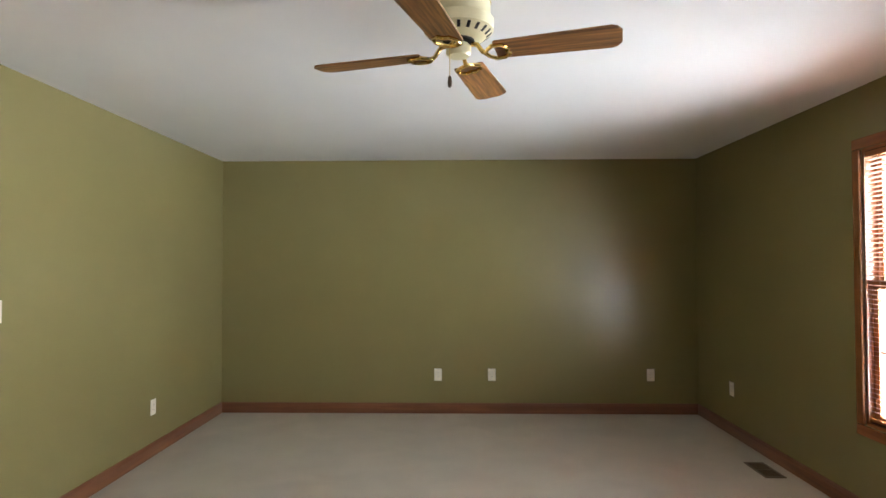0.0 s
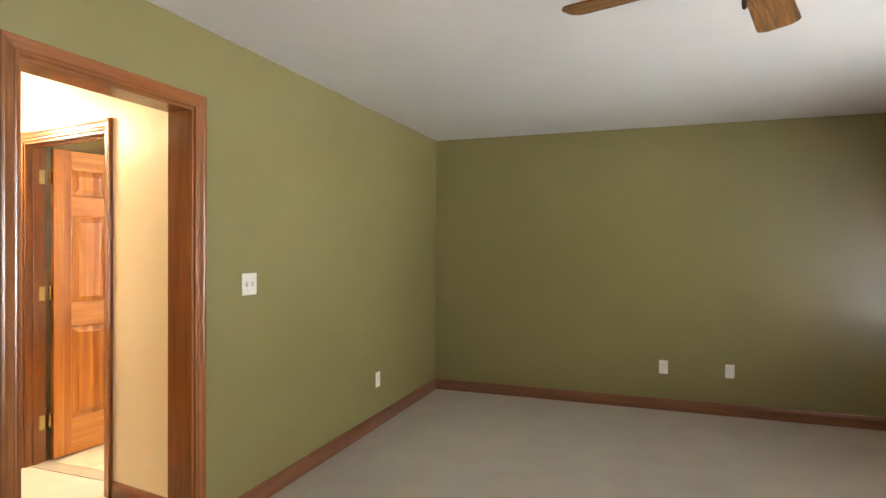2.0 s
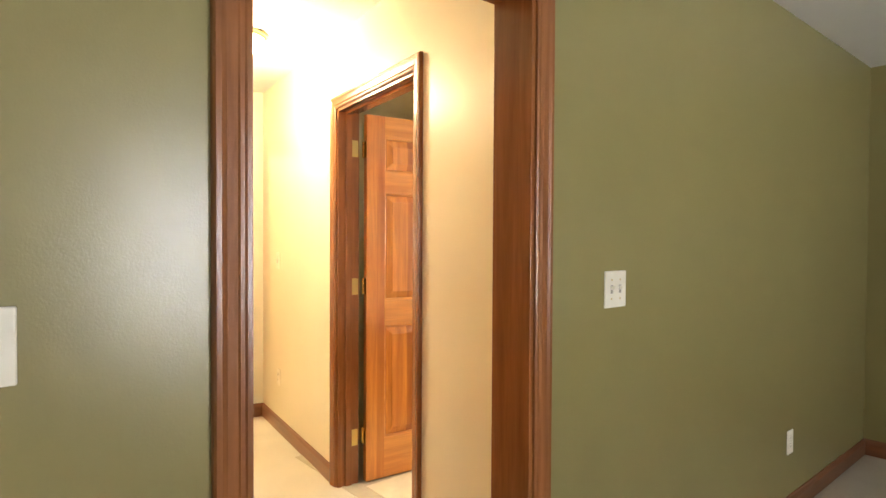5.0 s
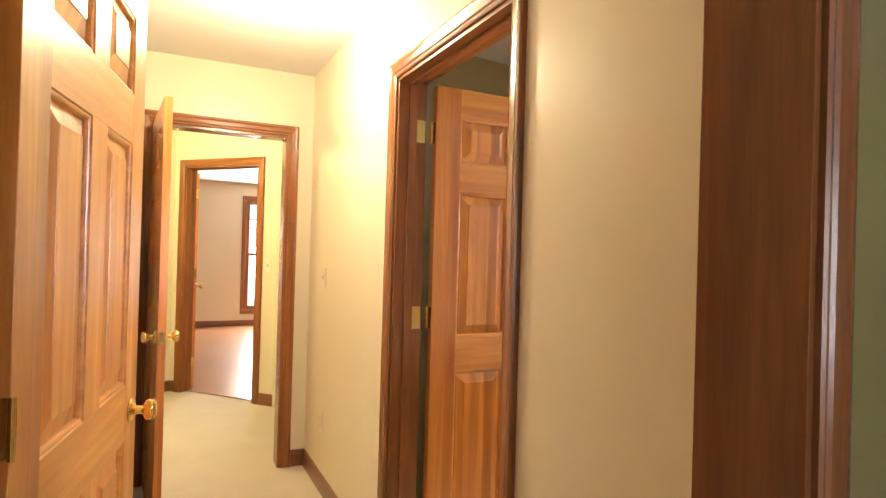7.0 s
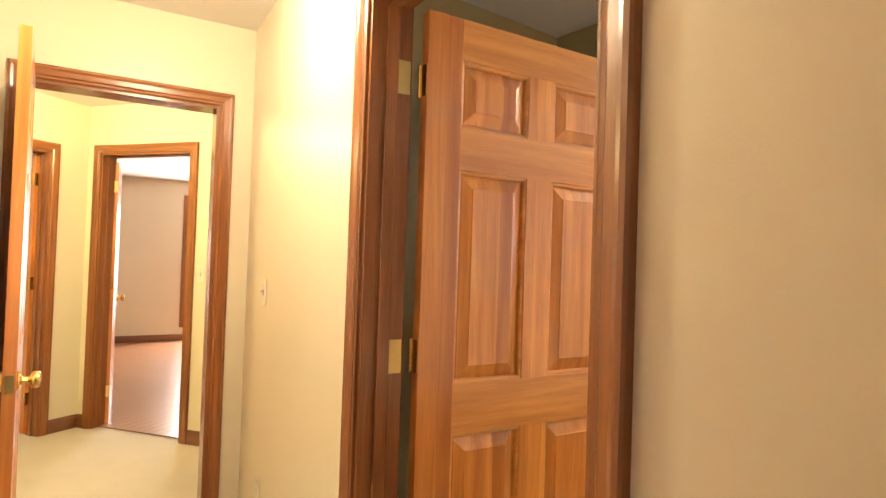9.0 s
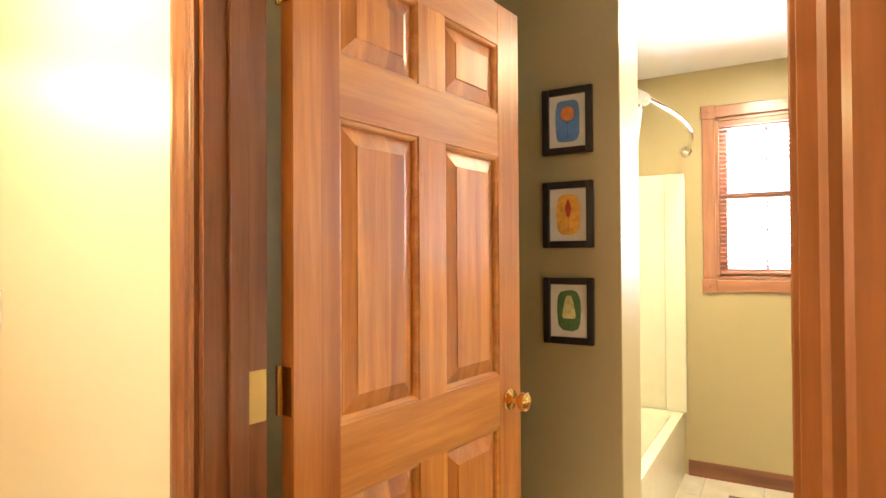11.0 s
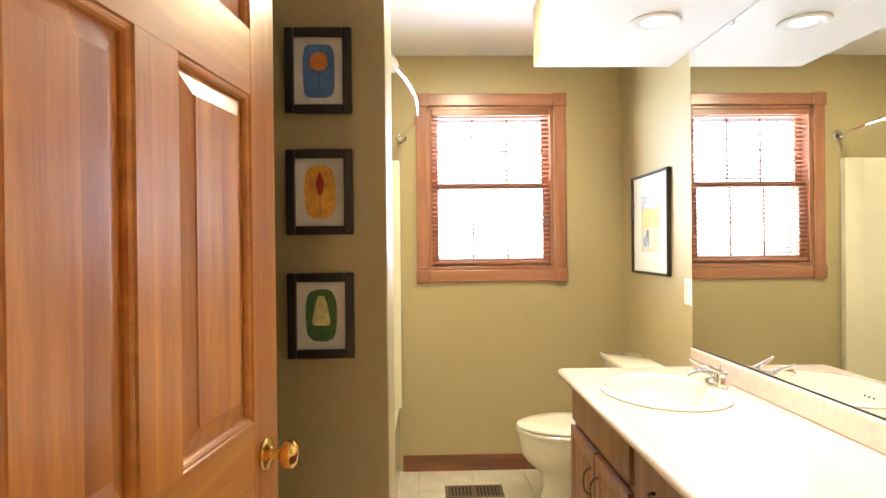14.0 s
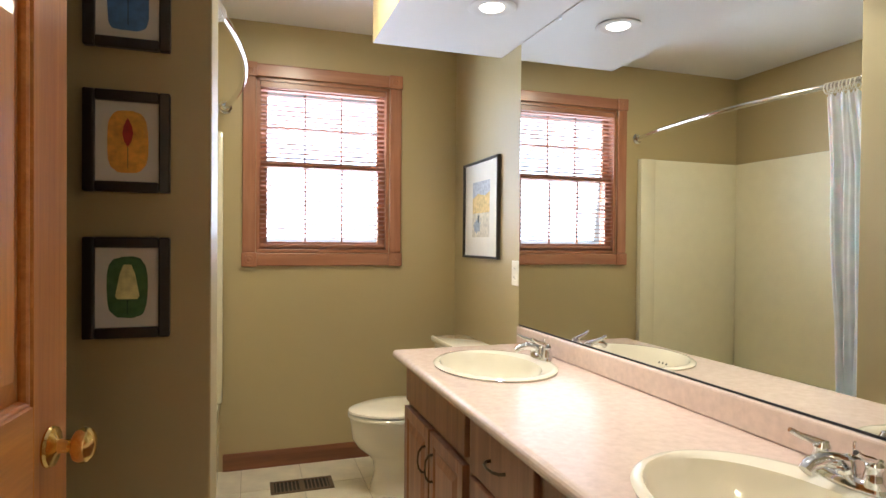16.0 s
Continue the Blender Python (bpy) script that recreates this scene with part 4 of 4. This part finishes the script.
for k in range(9):
    p = rod_at(0.016 + 0.078 * k / 8)
    part("ring", tube([p + Vector((0.020 * math.cos(a), 0.002 * k % 0.004, -0.008 + 0.024 * math.sin(a))) for a in (2 * math.pi * q / 14 for q in range(15))], 0.003, 6), IVORY, cu)


# ---- pictures ----
def picture(name, m, w, h, bar, mat_w, label, art, thick=0.022, mats=None):
    th = thing(name, m, label, "picture")
    for a, b in (((-w / 2, 0.001, -h / 2), (-w / 2 + bar, thick, h / 2)), ((w / 2 - bar, 0.001, -h / 2), (w / 2, thick, h / 2)), ((-w / 2 + bar, 0.001, -h / 2), (w / 2 - bar, thick - 0.0005, -h / 2 + bar)), ((-w / 2 + bar, 0.001, h / 2 - bar), (w / 2 - bar, thick - 0.0005, h / 2))):
        part("frame_bar", bx(a, b, 0.004), FRAMEW, th)
    part("mat", bx((-w / 2 + bar, 0.002, -h / 2 + bar), (w / 2 - bar, 0.008, h / 2 - bar)), MATBOARD, th, "off-white paper mount")
    for k, (nm, pts, col) in enumerate(art):
        y = 0.0083 + 0.0004 * k
        r = [[(x, yy, z) for x, z in pts] for yy in (y - 0.0003, y)]
        part(nm, loft(r), plain("ink_" + nm, col, 0.75, vary=0.22, scale=55), th)
    return th


def blob(cx, cz, rx, rz, power=2.0, n=30, wob=0.04, seed=1):
    rnd = random.Random(seed)
    out = []
    for i in range(n):
        a = 2 * math.pi * i / n
        c, s = math.cos(a), math.sin(a)
        k = 1 + wob * (rnd.random() - 0.5)
        out.append((cx + rx * k * math.copysign(abs(c) ** (2 / power), c), cz + rz * k * math.copysign(abs(s) ** (2 / power), s)))
    return out


def strip(x0, z0, x1, z1, w):
    return [(x0 - w, z0), (x0 + w, z0), (x1 + w, z1), (x1 - w, z1)]


PX, PW, PH = -3.632, 0.178, 0.229
MP = lambda z: pose(PX, 3.62, z, 0, 0, 180)
picture("framed_print", MP(1.797), PW, PH, 0.024, 0.02, "dark framed print of an orange flower on blue", [
    ("blue_ground", blob(0, 0, 0.042, 0.072, 5, seed=2), (0.10, 0.22, 0.46)), ("orange_petals", blob(0, 0.026, 0.024, 0.026, 2, seed=3, wob=0.25), (0.72, 0.22, 0.05)), ("stem", strip(0, -0.06, 0, 0.0, 0.0012), (0.05, 0.09, 0.16))])
picture("framed_print", MP(1.473), PW, PH, 0.024, 0.02, "dark framed print of a red bud on yellow", [
    ("yellow_ground", blob(0, 0, 0.042, 0.070, 3.4, seed=4), (0.78, 0.38, 0.05)), ("red_bud", [(0, 0.055), (0.009, 0.035), (0.011, 0.018), (0.007, 0.0), (0, -0.012), (-0.007, 0.0), (-0.011, 0.018), (-0.009, 0.035)], (0.45, 0.04, 0.02)), ("stem", strip(0, -0.06, 0, -0.012, 0.0012), (0.40, 0.22, 0.04))])
picture("framed_print", MP(1.142), PW, PH, 0.024, 0.02, "dark framed print of a pale flower on green", [
    ("green_ground", blob(0, 0, 0.042, 0.070, 3.2, seed=5), (0.07, 0.16, 0.05)), ("pale_bell", [(-0.008, 0.052), (0.008, 0.052), (0.016, 0.03), (0.025, -0.02), (0.02, -0.027), (-0.02, -0.027), (-0.025, -0.02), (-0.016, 0.03)], (0.72, 0.66, 0.28)), ("stem", strip(0, -0.062, 0, -0.027, 0.0012), (0.03, 0.08, 0.03))])
AY = 5.02
picture("framed_watercolour", pose(BX, AY, 1.43, 0, 0, 90), 0.49, 0.525, 0.013, 0.08, "black framed watercolour landscape with wide white mount", [
    ("grey_sky", [(-0.12, 0.06), (0.12, 0.06), (0.12, 0.15), (-0.12, 0.15)], (0.45, 0.47, 0.50)), ("ochre_field", [(-0.12, -0.02), (0.12, -0.02), (0.12, 0.06), (0.04, 0.085), (-0.06, 0.07), (-0.12, 0.09)], (0.68, 0.50, 0.20)), ("pale_bank", [(-0.12, -0.15), (0.12, -0.15), (0.12, -0.02), (-0.12, -0.02)], (0.62, 0.56, 0.42)), ("blue_shade", blob(0.05, -0.09, 0.05, 0.035, 2, seed=8, wob=0.5), (0.32, 0.36, 0.40)), ("dark_bush", blob(0.03, -0.05, 0.014, 0.022, 2, seed=9, wob=0.6), (0.12, 0.13, 0.12))])

# ---- far room floor ----
fr = part("wood_floor", bx((-2.6, -6.2, 0.0005), (5.0, -0.062, 0.003)), PLANK)
fr.matrix_basis = MFA
tagged(fr, "red-brown oak strip floor of the far room", "wood floor", kind="structure")
pm = None
for i in range(56):
    for j in range(2):
        if pm is None:
            o = part("plank", bx((0.001, -2.9, 0), (0.079, -0.002, 0.004), 0.001), wood("oak_strip", (0.20, 0.085, 0.04), (0.33, 0.155, 0.08), "y", 0.28), fr)
            pm = o.data
        else:
            o = new("plank", pm)
            o.parent = fr
        o.location = (-0.6 + 0.08 * i, -0.064 - 2.9 * j, 0.003)
